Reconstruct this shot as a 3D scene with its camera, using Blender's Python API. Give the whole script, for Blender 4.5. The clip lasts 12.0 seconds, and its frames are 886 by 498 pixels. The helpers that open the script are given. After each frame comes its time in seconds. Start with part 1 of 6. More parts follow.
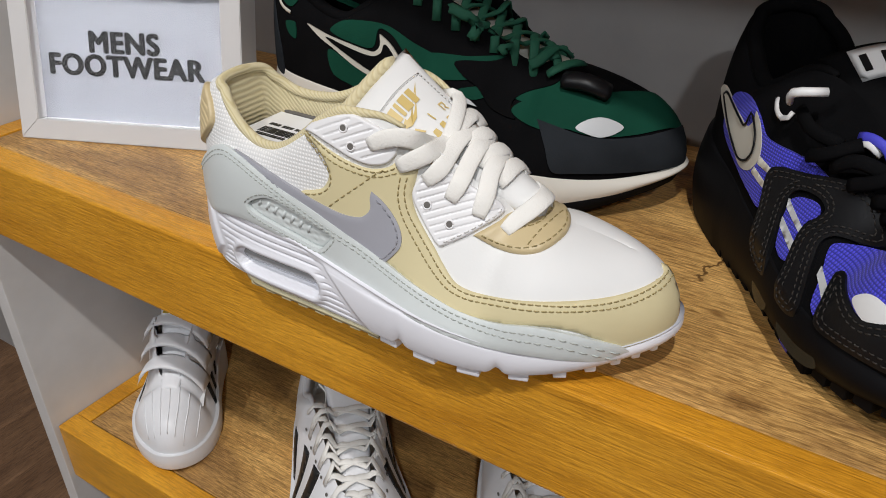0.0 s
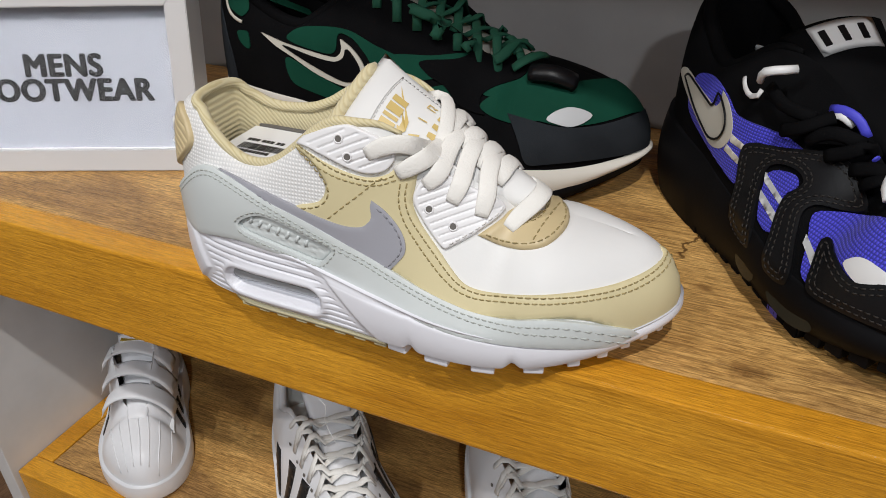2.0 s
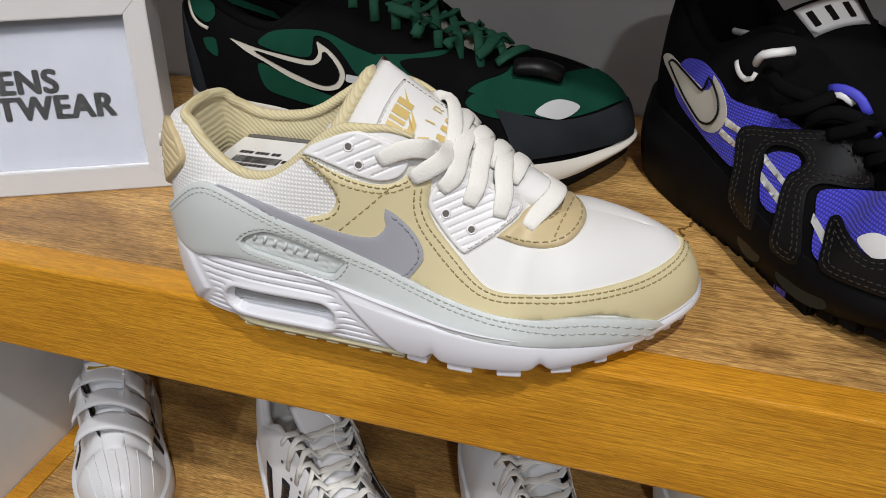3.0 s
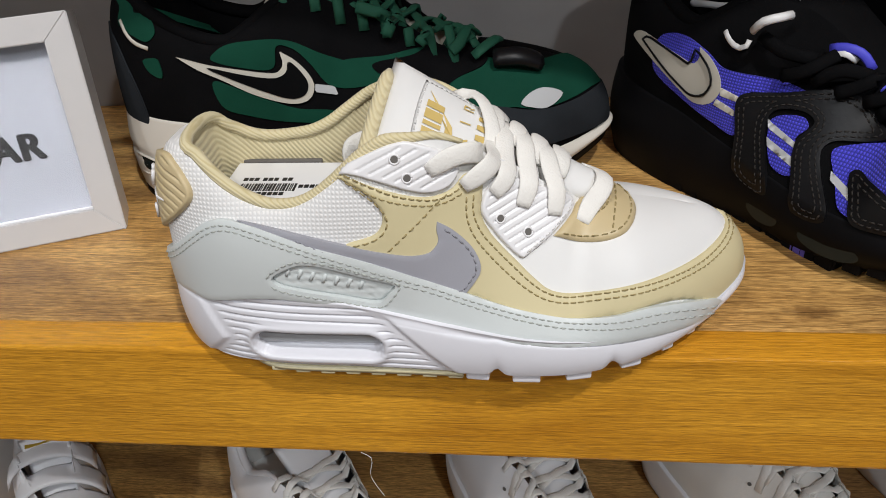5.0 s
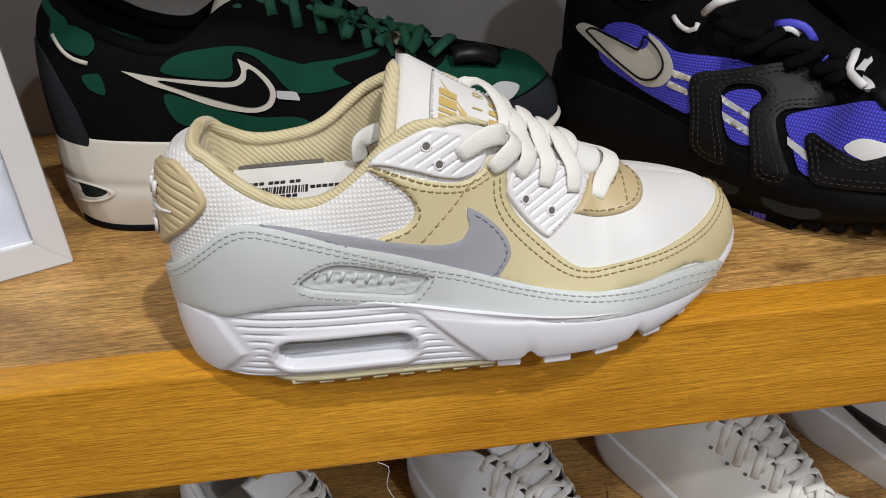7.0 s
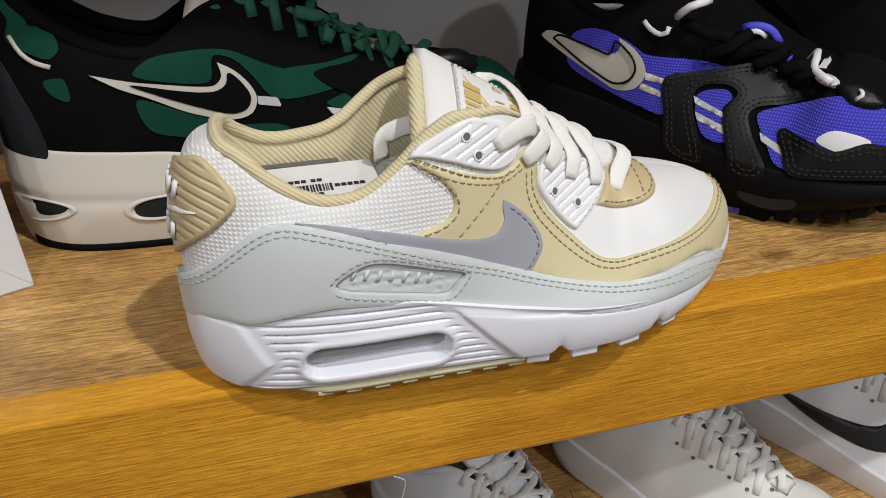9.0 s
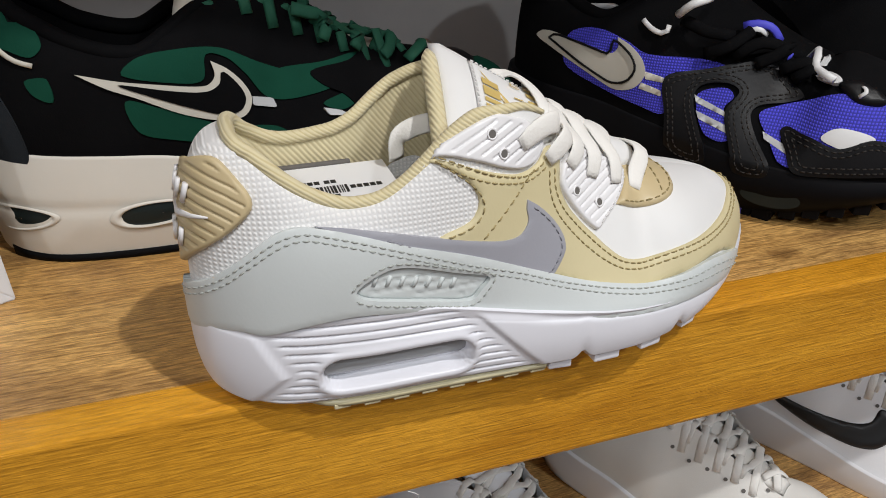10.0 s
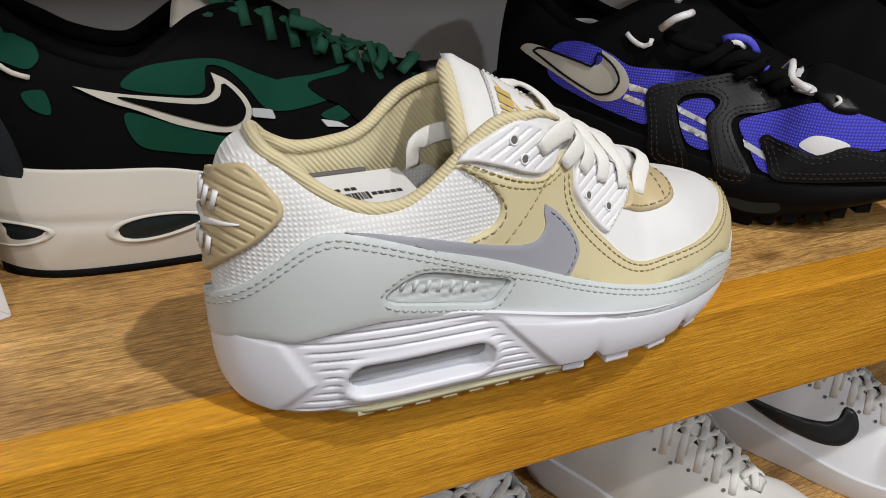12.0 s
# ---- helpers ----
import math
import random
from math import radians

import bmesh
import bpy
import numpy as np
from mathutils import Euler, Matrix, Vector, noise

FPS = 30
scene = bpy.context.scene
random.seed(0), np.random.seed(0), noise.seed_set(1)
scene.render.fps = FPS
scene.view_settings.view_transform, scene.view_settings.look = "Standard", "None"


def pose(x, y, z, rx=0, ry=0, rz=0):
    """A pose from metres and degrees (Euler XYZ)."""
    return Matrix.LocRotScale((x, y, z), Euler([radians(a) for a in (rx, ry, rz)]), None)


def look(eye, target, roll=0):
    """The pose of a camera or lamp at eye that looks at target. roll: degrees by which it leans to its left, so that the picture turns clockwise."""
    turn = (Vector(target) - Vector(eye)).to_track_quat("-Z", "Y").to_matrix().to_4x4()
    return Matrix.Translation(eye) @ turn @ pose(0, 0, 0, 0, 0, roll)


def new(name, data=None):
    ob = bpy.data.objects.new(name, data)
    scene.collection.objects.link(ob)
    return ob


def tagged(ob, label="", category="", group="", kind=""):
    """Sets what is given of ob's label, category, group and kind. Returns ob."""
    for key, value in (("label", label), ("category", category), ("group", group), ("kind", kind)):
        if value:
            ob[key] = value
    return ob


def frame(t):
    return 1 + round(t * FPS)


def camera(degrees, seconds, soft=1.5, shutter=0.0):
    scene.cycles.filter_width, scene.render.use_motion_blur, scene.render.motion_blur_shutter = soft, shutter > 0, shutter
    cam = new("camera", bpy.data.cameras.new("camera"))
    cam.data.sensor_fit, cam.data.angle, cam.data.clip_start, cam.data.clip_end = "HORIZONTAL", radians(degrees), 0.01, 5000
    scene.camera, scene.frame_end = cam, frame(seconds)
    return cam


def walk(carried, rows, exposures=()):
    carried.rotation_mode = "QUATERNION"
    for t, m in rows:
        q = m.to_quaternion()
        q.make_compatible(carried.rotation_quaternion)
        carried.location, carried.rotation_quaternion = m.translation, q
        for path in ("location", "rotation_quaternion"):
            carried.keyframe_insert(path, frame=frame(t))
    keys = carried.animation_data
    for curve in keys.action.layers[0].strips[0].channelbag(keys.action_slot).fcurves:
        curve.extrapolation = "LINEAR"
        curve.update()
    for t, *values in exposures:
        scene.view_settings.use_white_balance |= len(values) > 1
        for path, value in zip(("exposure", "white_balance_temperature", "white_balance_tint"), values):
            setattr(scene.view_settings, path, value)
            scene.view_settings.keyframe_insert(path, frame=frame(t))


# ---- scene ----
cam = camera(60.42, 12.0, soft=0.95)
PATH = [
    (0, (0.2193, -0.2677, 0.2502), (-0.2356, 0.4562, -0.2684), 0.29),
    (0.5, (0.2144, -0.2722, 0.2526), (-0.2267, 0.4597, -0.2668), -0.0),
    (1, (0.207, -0.2768, 0.2537), (-0.2151, 0.4651, -0.2672), -0.43),
    (1.5, (0.1975, -0.2802, 0.2537), (-0.1984, 0.4742, -0.2699), -0.9),
    (2, (0.1825, -0.2857, 0.2554), (-0.1792, 0.4827, -0.2725), -1.37),
    (2.5, (0.1632, -0.2897, 0.2557), (-0.1594, 0.4928, -0.2768), -1.83),
    (4.5, (0.0699, -0.2872, 0.2522), (-0.0813, 0.5364, -0.2944), -3.65),
    (5, (0.0504, -0.2833, 0.2501), (-0.0592, 0.5471, -0.2961), -3.86),
    (5.5, (0.0313, -0.2833, 0.2453), (-0.0345, 0.5534, -0.2983), -3.9),
    (6, (0.0141, -0.2875, 0.2444), (-0.0057, 0.554, -0.2956), -3.79),
    (6.5, (-0.0081, -0.2892, 0.2411), (0.0211, 0.5561, -0.2924), -3.4),
    (7, (-0.0257, -0.2874, 0.2375), (0.0514, 0.5586, -0.2901), -2.86),
    (9, (-0.0894, -0.2752, 0.2215), (0.1408, 0.5618, -0.2749), -0.21),
    (9.5, (-0.1009, -0.2639, 0.2169), (0.1576, 0.5675, -0.2749), 0.25),
    (10, (-0.1111, -0.2564, 0.2128), (0.1727, 0.5692, -0.2749), 0.64),
    (10.5, (-0.1208, -0.2553, 0.2128), (0.1857, 0.5653, -0.2695), 0.95),
    (11, (-0.1325, -0.2555, 0.2119), (0.1937, 0.5617, -0.2634), 1.23),
    (11.5, (-0.141, -0.2541, 0.2103), (0.2013, 0.5599, -0.2589), 1.51),
    (12, (-0.1424, -0.2519, 0.2099), (0.212, 0.559, -0.2557), 1.74),
]
walk(cam, [(t, look(eye, target, roll)) for t, eye, target, roll in PATH])

# ---- light ----
world = bpy.data.worlds.new("world")
scene.world = world
world.use_nodes = True
world.node_tree.nodes["Background"].inputs[0].default_value = (0.9, 0.93, 1.0, 1)
world.node_tree.nodes["Background"].inputs[1].default_value = 0.15
scene.view_settings.exposure = -0.51
WARM, COOL = (1.0, 0.985, 0.97), (0.88, 0.94, 1.0)
LAMPS = [(-0.40, -0.98, 1.45, 11, 0.05, WARM), (0.42, -0.74, 1.45, 24, 0.05, WARM), (-1.3, -1.7, 1.7, 24, 0.15, COOL), (1.25, -1.8, 1.7, 36, 0.15, COOL)]


def lamp(x, y, z, watts, radius, colour):
    data = bpy.data.lights.new("spot_light", "AREA")
    data.shape, data.size, data.energy, data.color = "DISK", radius, watts, colour
    ob = new("spot_light", data)
    ob.matrix_world = pose(x, y, z)
    return ob


for row in LAMPS:
    lamp(*row)


# ---- materials ----
def material(name, colour, rough=0.5, metal=0.0, sheen=0.0):
    m = bpy.data.materials.new(name)
    m.use_nodes = True
    b = m.node_tree.nodes["Principled BSDF"]
    b.inputs["Base Color"].default_value = (*colour, 1)
    b.inputs["Roughness"].default_value = rough
    b.inputs["Metallic"].default_value = metal
    b.inputs["Sheen Weight"].default_value = sheen
    return m


def node(m, kind, **sockets):
    n = m.node_tree.nodes.new(kind)
    for key, value in sockets.items():
        n.inputs[key.replace("_", " ")].default_value = value
    return n


def link(m, a, out, b, name):
    m.node_tree.links.new(a.outputs[out], b.inputs[name])


def spread(m, low, high, scale, detail=4.0, stretch=(1, 1, 1), distort=0.0):
    """Noise in object space between two colours; returns the ramp and the noise."""
    at = node(m, "ShaderNodeTexCoord")
    fit = node(m, "ShaderNodeMapping", Scale=stretch)
    link(m, at, "Object", fit, "Vector")
    n = node(m, "ShaderNodeTexNoise", Scale=scale, Detail=detail, Distortion=distort)
    link(m, fit, "Vector", n, "Vector")
    ramp = node(m, "ShaderNodeValToRGB")
    ramp.color_ramp.elements[0].position, ramp.color_ramp.elements[1].position = 0.3, 0.7
    ramp.color_ramp.elements[0].color, ramp.color_ramp.elements[1].color = (*low, 1), (*high, 1)
    link(m, n, "Fac", ramp, "Fac")
    return ramp, n


def bump(m, source, out, strength, distance):
    b = node(m, "ShaderNodeBump", Strength=strength, Distance=distance)
    link(m, source, out, b, "Height")
    link(m, b, "Normal", m.node_tree.nodes["Principled BSDF"], "Normal")
    return b


def leather(name, colour, rough=0.5, grain=900, depth=0.0002, vary=0.05):
    m = material(name, colour, rough)
    b = m.node_tree.nodes["Principled BSDF"]
    ramp, n = spread(m, [c * (1 - vary) for c in colour], [min(1, c * (1 + vary)) for c in colour], 25)
    link(m, ramp, "Color", b, "Base Color")
    at = node(m, "ShaderNodeTexCoord")
    fine = node(m, "ShaderNodeTexNoise", Scale=grain, Detail=3.0)
    link(m, at, "Object", fine, "Vector")
    bump(m, fine, "Fac", 0.35, depth)
    return m


def mesh_cloth(name, colour, dark, pitch, rough=0.8, depth=0.0006, turn=0.0):
    """Woven mesh: crossed waves with dark gaps, as relief and colour."""
    m = material(name, colour, rough, 0, 0.1)
    b = m.node_tree.nodes["Principled BSDF"]
    at = node(m, "ShaderNodeTexCoord")
    fit = node(m, "ShaderNodeMapping", Rotation=(0, radians(turn), 0))
    link(m, at, "Object", fit, "Vector")
    waves = []
    for d in ("X", "Z"):
        w = node(m, "ShaderNodeTexWave", Scale=0.314 / pitch, Distortion=0.4, Detail=1.0)
        w.bands_direction = d
        link(m, fit, "Vector", w, "Vector")
        waves.append(w)
    mix = node(m, "ShaderNodeMath")
    mix.operation = "MULTIPLY"
    m.node_tree.links.new(waves[0].outputs["Fac"], mix.inputs[0])
    m.node_tree.links.new(waves[1].outputs["Fac"], mix.inputs[1])
    ramp = node(m, "ShaderNodeValToRGB")
    ramp.color_ramp.elements[0].color, ramp.color_ramp.elements[1].color = (*dark, 1), (*colour, 1)
    ramp.color_ramp.elements[1].position = 0.3
    link(m, mix, "Value", ramp, "Fac")
    link(m, ramp, "Color", b, "Base Color")
    bump(m, mix, "Value", 0.7, depth)
    return m


def ribbed(name, colour, dark, pitch, turn, depth=0.0008):
    """Knitted lining with slanting ribs."""
    m = material(name, colour, 0.85, 0, 0.2)
    b = m.node_tree.nodes["Principled BSDF"]
    at = node(m, "ShaderNodeTexCoord")
    fit = node(m, "ShaderNodeMapping", Rotation=(0, radians(turn), 0))
    link(m, at, "Object", fit, "Vector")
    w = node(m, "ShaderNodeTexWave", Scale=0.314 / pitch, Distortion=0.6, Detail=1.0)
    link(m, fit, "Vector", w, "Vector")
    ramp = node(m, "ShaderNodeValToRGB")
    ramp.color_ramp.elements[0].color, ramp.color_ramp.elements[1].color = (*dark, 1), (*colour, 1)
    ramp.color_ramp.elements[1].position = 0.5
    link(m, w, "Fac", ramp, "Fac")
    link(m, ramp, "Color", b, "Base Color")
    bump(m, w, "Fac", 0.6, depth)
    return m


def wood(name, low, high, along, rough, knots=(), streak=1.0, dark=None, cracks=(), pores=0.4):
    """Wood with grain that runs along x (0) or y (1)."""
    m = material(name, high, rough)
    b = m.node_tree.nodes["Principled BSDF"]
    fine = (6, 160, 160) if along == 0 else (160, 6, 160)
    broad = (1.5, 14, 14) if along == 0 else (14, 1.5, 14)
    big, _ = spread(m, low, high, 1.6, 6.0, broad, 0.8)
    small, n = spread(m, (0.45, 0.42, 0.4), (1, 1, 1), 2.0, 5.0, fine, 0.3)
    mixed = node(m, "ShaderNodeMix")
    mixed.data_type, mixed.blend_type = "RGBA", "MULTIPLY"
    mixed.inputs[0].default_value = 0.55 * streak
    m.node_tree.links.new(big.outputs["Color"], mixed.inputs[6])
    m.node_tree.links.new(small.outputs["Color"], mixed.inputs[7])
    last = mixed.outputs[2]
    if dark:
        stain, _ = spread(m, (0, 0, 0), (1, 1, 1), 5.0, 5.0, (1, 3, 3) if along == 0 else (3, 1, 3), 1.2)
        stain.color_ramp.elements[0].position, stain.color_ramp.elements[1].position = 0.47, 0.66
        over = node(m, "ShaderNodeMix")
        over.data_type = "RGBA"
        m.node_tree.links.new(stain.outputs["Color"], over.inputs[0])
        m.node_tree.links.new(last, over.inputs[6])
        over.inputs[7].default_value = (*dark, 1)
        last = over.outputs[2]
    hair, hn = spread(m, (0.34, 0.29, 0.24), (1.10, 1.09, 1.08), 2.0, 6.0, (20, 320, 320) if along == 0 else (320, 20, 320), 0.9)
    hair.color_ramp.elements[0].position, hair.color_ramp.elements[1].position = 0.40, 0.53
    fine_mix = node(m, "ShaderNodeMix")
    fine_mix.data_type, fine_mix.blend_type = "RGBA", "MULTIPLY"
    fine_mix.inputs[0].default_value = 0.78 * streak
    m.node_tree.links.new(last, fine_mix.inputs[6])
    m.node_tree.links.new(hair.outputs["Color"], fine_mix.inputs[7])
    last = fine_mix.outputs[2]
    pore, pn = spread(m, (0.50, 0.46, 0.42), (1.16, 1.16, 1.15), 2.0, 3.0, (70, 420, 420) if along == 0 else (420, 70, 420), 0.4)
    pore_mix = node(m, "ShaderNodeMix")
    pore_mix.data_type, pore_mix.blend_type = "RGBA", "MULTIPLY"
    pore_mix.inputs[0].default_value = pores
    m.node_tree.links.new(last, pore_mix.inputs[6])
    m.node_tree.links.new(pore.outputs["Color"], pore_mix.inputs[7])
    blotch, _ = spread(m, (0.80, 0.74, 0.66), (1.08, 1.08, 1.08), 9.0, 5.0, (1, 2.5, 2.5) if along == 0 else (2.5, 1, 2.5), 0.8)
    blotch_mix = node(m, "ShaderNodeMix")
    blotch_mix.data_type, blotch_mix.blend_type = "RGBA", "MULTIPLY"
    blotch_mix.inputs[0].default_value = 0.7
    m.node_tree.links.new(pore_mix.outputs[2], blotch_mix.inputs[6])
    m.node_tree.links.new(blotch.outputs["Color"], blotch_mix.inputs[7])
    last = blotch_mix.outputs[2]
    for kx, ky, size in knots:
        at = node(m, "ShaderNodeTexCoord")
        wob = node(m, "ShaderNodeTexNoise", Scale=160.0, Detail=4.0)
        link(m, at, "Object", wob, "Vector")
        mp = node(m, "ShaderNodeMapping", Location=(-kx * 0.55, -ky, 0), Scale=(0.55, 1, 0))
        link(m, at, "Object", mp, "Vector")
        far = node(m, "ShaderNodeVectorMath")
        far.operation = "LENGTH"
        link(m, mp, "Vector", far, 0)
        mul = node(m, "ShaderNodeMath")
        mul.operation = "MULTIPLY_ADD"
        mul.inputs[1].default_value = 0.8
        link(m, wob, "Fac", mul, 0)
        m.node_tree.links.new(far.outputs["Value"], mul.inputs[2])
        mul.inputs[1].default_value = size * 1.6
        ramp = node(m, "ShaderNodeValToRGB")
        ramp.color_ramp.elements[0].position, ramp.color_ramp.elements[1].position = size * 1.2, size * 2.0
        ramp.color_ramp.elements[0].color, ramp.color_ramp.elements[1].color = (0.30, 0.24, 0.2, 1), (1, 1, 1, 1)
        link(m, mul, "Value", ramp, "Fac")
        km = node(m, "ShaderNodeMix")
        km.data_type, km.blend_type = "RGBA", "MULTIPLY"
        km.inputs[0].default_value = 0.8
        m.node_tree.links.new(last, km.inputs[6])
        m.node_tree.links.new(ramp.outputs["Color"], km.inputs[7])
        last = km.outputs[2]
    for cx, cy, turn, half in cracks:
        at = node(m, "ShaderNodeTexCoord")
        wob = node(m, "ShaderNodeTexNoise", Scale=55.0, Detail=5.0)
        link(m, at, "Object", wob, "Vector")
        shake = node(m, "ShaderNodeMapping", Scale=(0.03, 0.03, 0.03))
        link(m, wob, "Color", shake, "Vector")
        moved = node(m, "ShaderNodeVectorMath")
        link(m, at, "Object", moved, 0)
        link(m, shake, "Vector", moved, 1)
        c, sn = math.cos(radians(turn)), math.sin(radians(turn))
        ox, oy = cx + 0.015, cy + 0.015
        mp = node(m, "ShaderNodeMapping", Location=(-(c * ox + sn * oy), -(c * oy - sn * ox), 0), Rotation=(0, 0, -radians(turn)), Scale=(1, 1, 0))
        link(m, moved, "Vector", mp, "Vector")
        squash = node(m, "ShaderNodeMapping", Scale=(1 / half, 1 / 0.0013, 0))
        link(m, mp, "Vector", squash, "Vector")
        far = node(m, "ShaderNodeVectorMath")
        far.operation = "LENGTH"
        link(m, squash, "Vector", far, 0)
        ramp = node(m, "ShaderNodeValToRGB")
        ramp.color_ramp.elements[0].position, ramp.color_ramp.elements[1].position = 0.5, 1.0
        ramp.color_ramp.elements[0].color, ramp.color_ramp.elements[1].color = (0.16, 0.12, 0.09, 1), (1, 1, 1, 1)
        link(m, far, "Value", ramp, "Fac")
        km = node(m, "ShaderNodeMix")
        km.data_type, km.blend_type = "RGBA", "MULTIPLY"
        km.inputs[0].default_value = 0.85
        m.node_tree.links.new(last, km.inputs[6])
        m.node_tree.links.new(ramp.outputs["Color"], km.inputs[7])
        last = km.outputs[2]
    m.node_tree.links.new(last, b.inputs["Base Color"])
    first = bump(m, n, "Fac", 0.5, 0.0006)
    second = node(m, "ShaderNodeBump", Strength=0.7, Distance=0.0008)
    link(m, hn, "Fac", second, "Height")
    link(m, first, "Normal", second, "Normal")
    link(m, second, "Normal", b, "Normal")
    return m


VARNISHED = wood("varnished_pine", (0.64, 0.282, 0.020), (0.86, 0.428, 0.041), 0, 0.30, streak=0.3, pores=0.35)
LAMINATE = wood("weathered_oak", (0.66, 0.37, 0.115), (0.92, 0.58, 0.21), 0, 0.45, ((0.196, 0.040, 0.007), (0.2015, 0.0565, 0.0018), (-0.16, 0.042, 0.0012), (-0.187, 0.062, 0.0012), (0.165, 0.105, 0.004)), dark=(0.36, 0.20, 0.075), streak=0.66, pores=0.85, cracks=((0.1495, 0.152, 72, 0.034), (-0.09, 0.085, 4, 0.05)))
FLOOR_OAK = wood("floor_oak", (0.16, 0.085, 0.045), (0.30, 0.17, 0.09), 1, 0.4, streak=0.8)
PAINT = leather("white_paint", (0.62, 0.61, 0.6), 0.5, 300, 0.0002)
VARNISHED.node_tree.nodes["Principled BSDF"].inputs["Specular IOR Level"].default_value = 0.3
PANEL = leather("white_melamine", (0.66, 0.65, 0.64), 0.25, 500, 0.00005)
GREY_WALL = leather("grey_wall_paint", (0.35, 0.335, 0.325), 0.6, 200, 0.0003)


# ---- building blocks ----
def mesh_object(name, bm, mat, parent=None, label="", smooth=False):
    bmesh.ops.recalc_face_normals(bm, faces=bm.faces)
    data = bpy.data.meshes.new(name)
    bm.to_mesh(data)
    bm.free()
    for m in (mat if isinstance(mat, (list, tuple)) else [mat]):
        data.materials.append(m)
    if smooth:
        data.polygons.foreach_set("use_smooth", [True] * len(data.polygons))
    ob = new(name, data)
    if parent:
        ob.parent = parent
    if label:
        tagged(ob, label)
    return ob


part = mesh_object


def add_box(bm, x0, x1, y0, y1, z0, z1, bevel=0.0, segments=2):
    made = bmesh.ops.create_cube(bm, size=1, matrix=Matrix.LocRotScale(((x0 + x1) / 2, (y0 + y1) / 2, (z0 + z1) / 2), None, (x1 - x0, y1 - y0, z1 - z0)))
    if bevel:
        edges = list({e for v in made["verts"] for e in v.link_edges})
        bmesh.ops.bevel(bm, geom=edges, offset=bevel, segments=segments, affect="EDGES", profile=0.6)
    return bm


def box(name, x0, x1, y0, y1, z0, z1, mat, parent=None, bevel=0.002, label=""):
    return part(name, add_box(bmesh.new(), x0, x1, y0, y1, z0, z1, bevel), mat, parent, label)


def thing(name, at=None, label="", category="", group="", kind=""):
    ob = new(name)
    if at is not None:
        ob.matrix_world = at
    return tagged(ob, label, category, group, kind)


# ---- the setting ----
SHELF_L, SHELF_R, BACK = -0.428, 0.75, 0.33
LOW = -0.321
FLOOR = -0.78


def shelf(name, z, left, front, label):
    ob = thing(name, pose(0, 0, z), label, "shelf", kind="structure")
    box("fascia", left, SHELF_R, front, front + 0.0225, -0.071, 0.0015, VARNISHED, ob, 0.0018)
    box("side_strip", left, left + 0.0215, front + 0.023, BACK, -0.071, 0.001, VARNISHED, ob, 0.0012)
    box("board", left + 0.0222, SHELF_R, front + 0.0236, BACK, -0.03, 0.0, LAMINATE, ob, 0.0007)
    box("underside", left + 0.022, SHELF_R, front + 0.023, BACK, -0.07, -0.0305, LAMINATE, ob, 0.0005)
    return ob


shelf("display_shelf", 0, SHELF_L, 0.0, "varnished pine shelf edge with a worn oak-look board")
shelf("display_shelf", LOW, SHELF_L, 0.011, "varnished pine lower shelf with a worn oak-look board")
# Unseen board, added overhead so the back wall falls into shade
box("unseen_shelf_above", SHELF_L, SHELF_R, 0.0, BACK, 0.36, 0.43, VARNISHED, None, 0.001)
tagged(bpy.data.objects["unseen_shelf_above"], "unseen varnished pine board overhead, put in to shade the back", "shelf", kind="structure")
box("side_panel", SHELF_L - 0.02, SHELF_L - 0.001, 0.006, BACK, FLOOR, 1.2, PANEL, None, 0.001)
tagged(bpy.data.objects["side_panel"], "white melamine side panel of the shelf unit", "panel", kind="structure")
box("wall_north", -3.0, 3.0, BACK + 0.001, BACK + 0.1, FLOOR, 2.0, GREY_WALL, None, 0)
box("floor", -3.0, 3.0, -3.5, BACK + 0.1, FLOOR - 0.05, FLOOR, FLOOR_OAK, None, 0)
box("ceiling", -3.0, 3.0, -3.5, BACK + 0.1, 2.0, 2.05, PAINT, None, 0)
box("wall_south", -3.0, 3.0, -3.6, -3.5, FLOOR, 2.0, PAINT, None, 0)
box("wall_west", -3.1, -3.0, -3.5, BACK, FLOOR, 2.0, PAINT, None, 0)
box("wall_east", 3.0, 3.1, -3.5, BACK, FLOOR, 2.0, PAINT, None, 0)
for name in ("wall_north", "wall_south", "wall_west", "wall_east", "floor", "ceiling"):
    tagged(bpy.data.objects[name], kind="structure")


# ---- shoes ----
from mathutils.bvhtree import BVHTree
from mathutils.geometry import delaunay_2d_cdt


def curve(*knots):
    """A smooth function through (x, value) knots."""
    xs, ys = np.array([k[0] for k in knots], float), np.array([k[1] for k in knots], float)
    d = np.diff(ys) / np.diff(xs)
    m = np.concatenate(([d[0]], (d[1:] + d[:-1]) / 2, [d[-1]]))
    m[1:-1][d[1:] * d[:-1] <= 0] = 0

    def at(x):
        x = np.clip(np.asarray(x, float), xs[0], xs[-1])
        i = np.clip(np.searchsorted(xs, x) - 1, 0, len(xs) - 2)
        h = xs[i + 1] - xs[i]
        t = (x - xs[i]) / h
        return ((2 * t**3 - 3 * t**2 + 1) * ys[i] + (t**3 - 2 * t**2 + t) * h * m[i] + (-2 * t**3 + 3 * t**2) * ys[i + 1] + (t**3 - t**2) * h * m[i + 1])
    return at


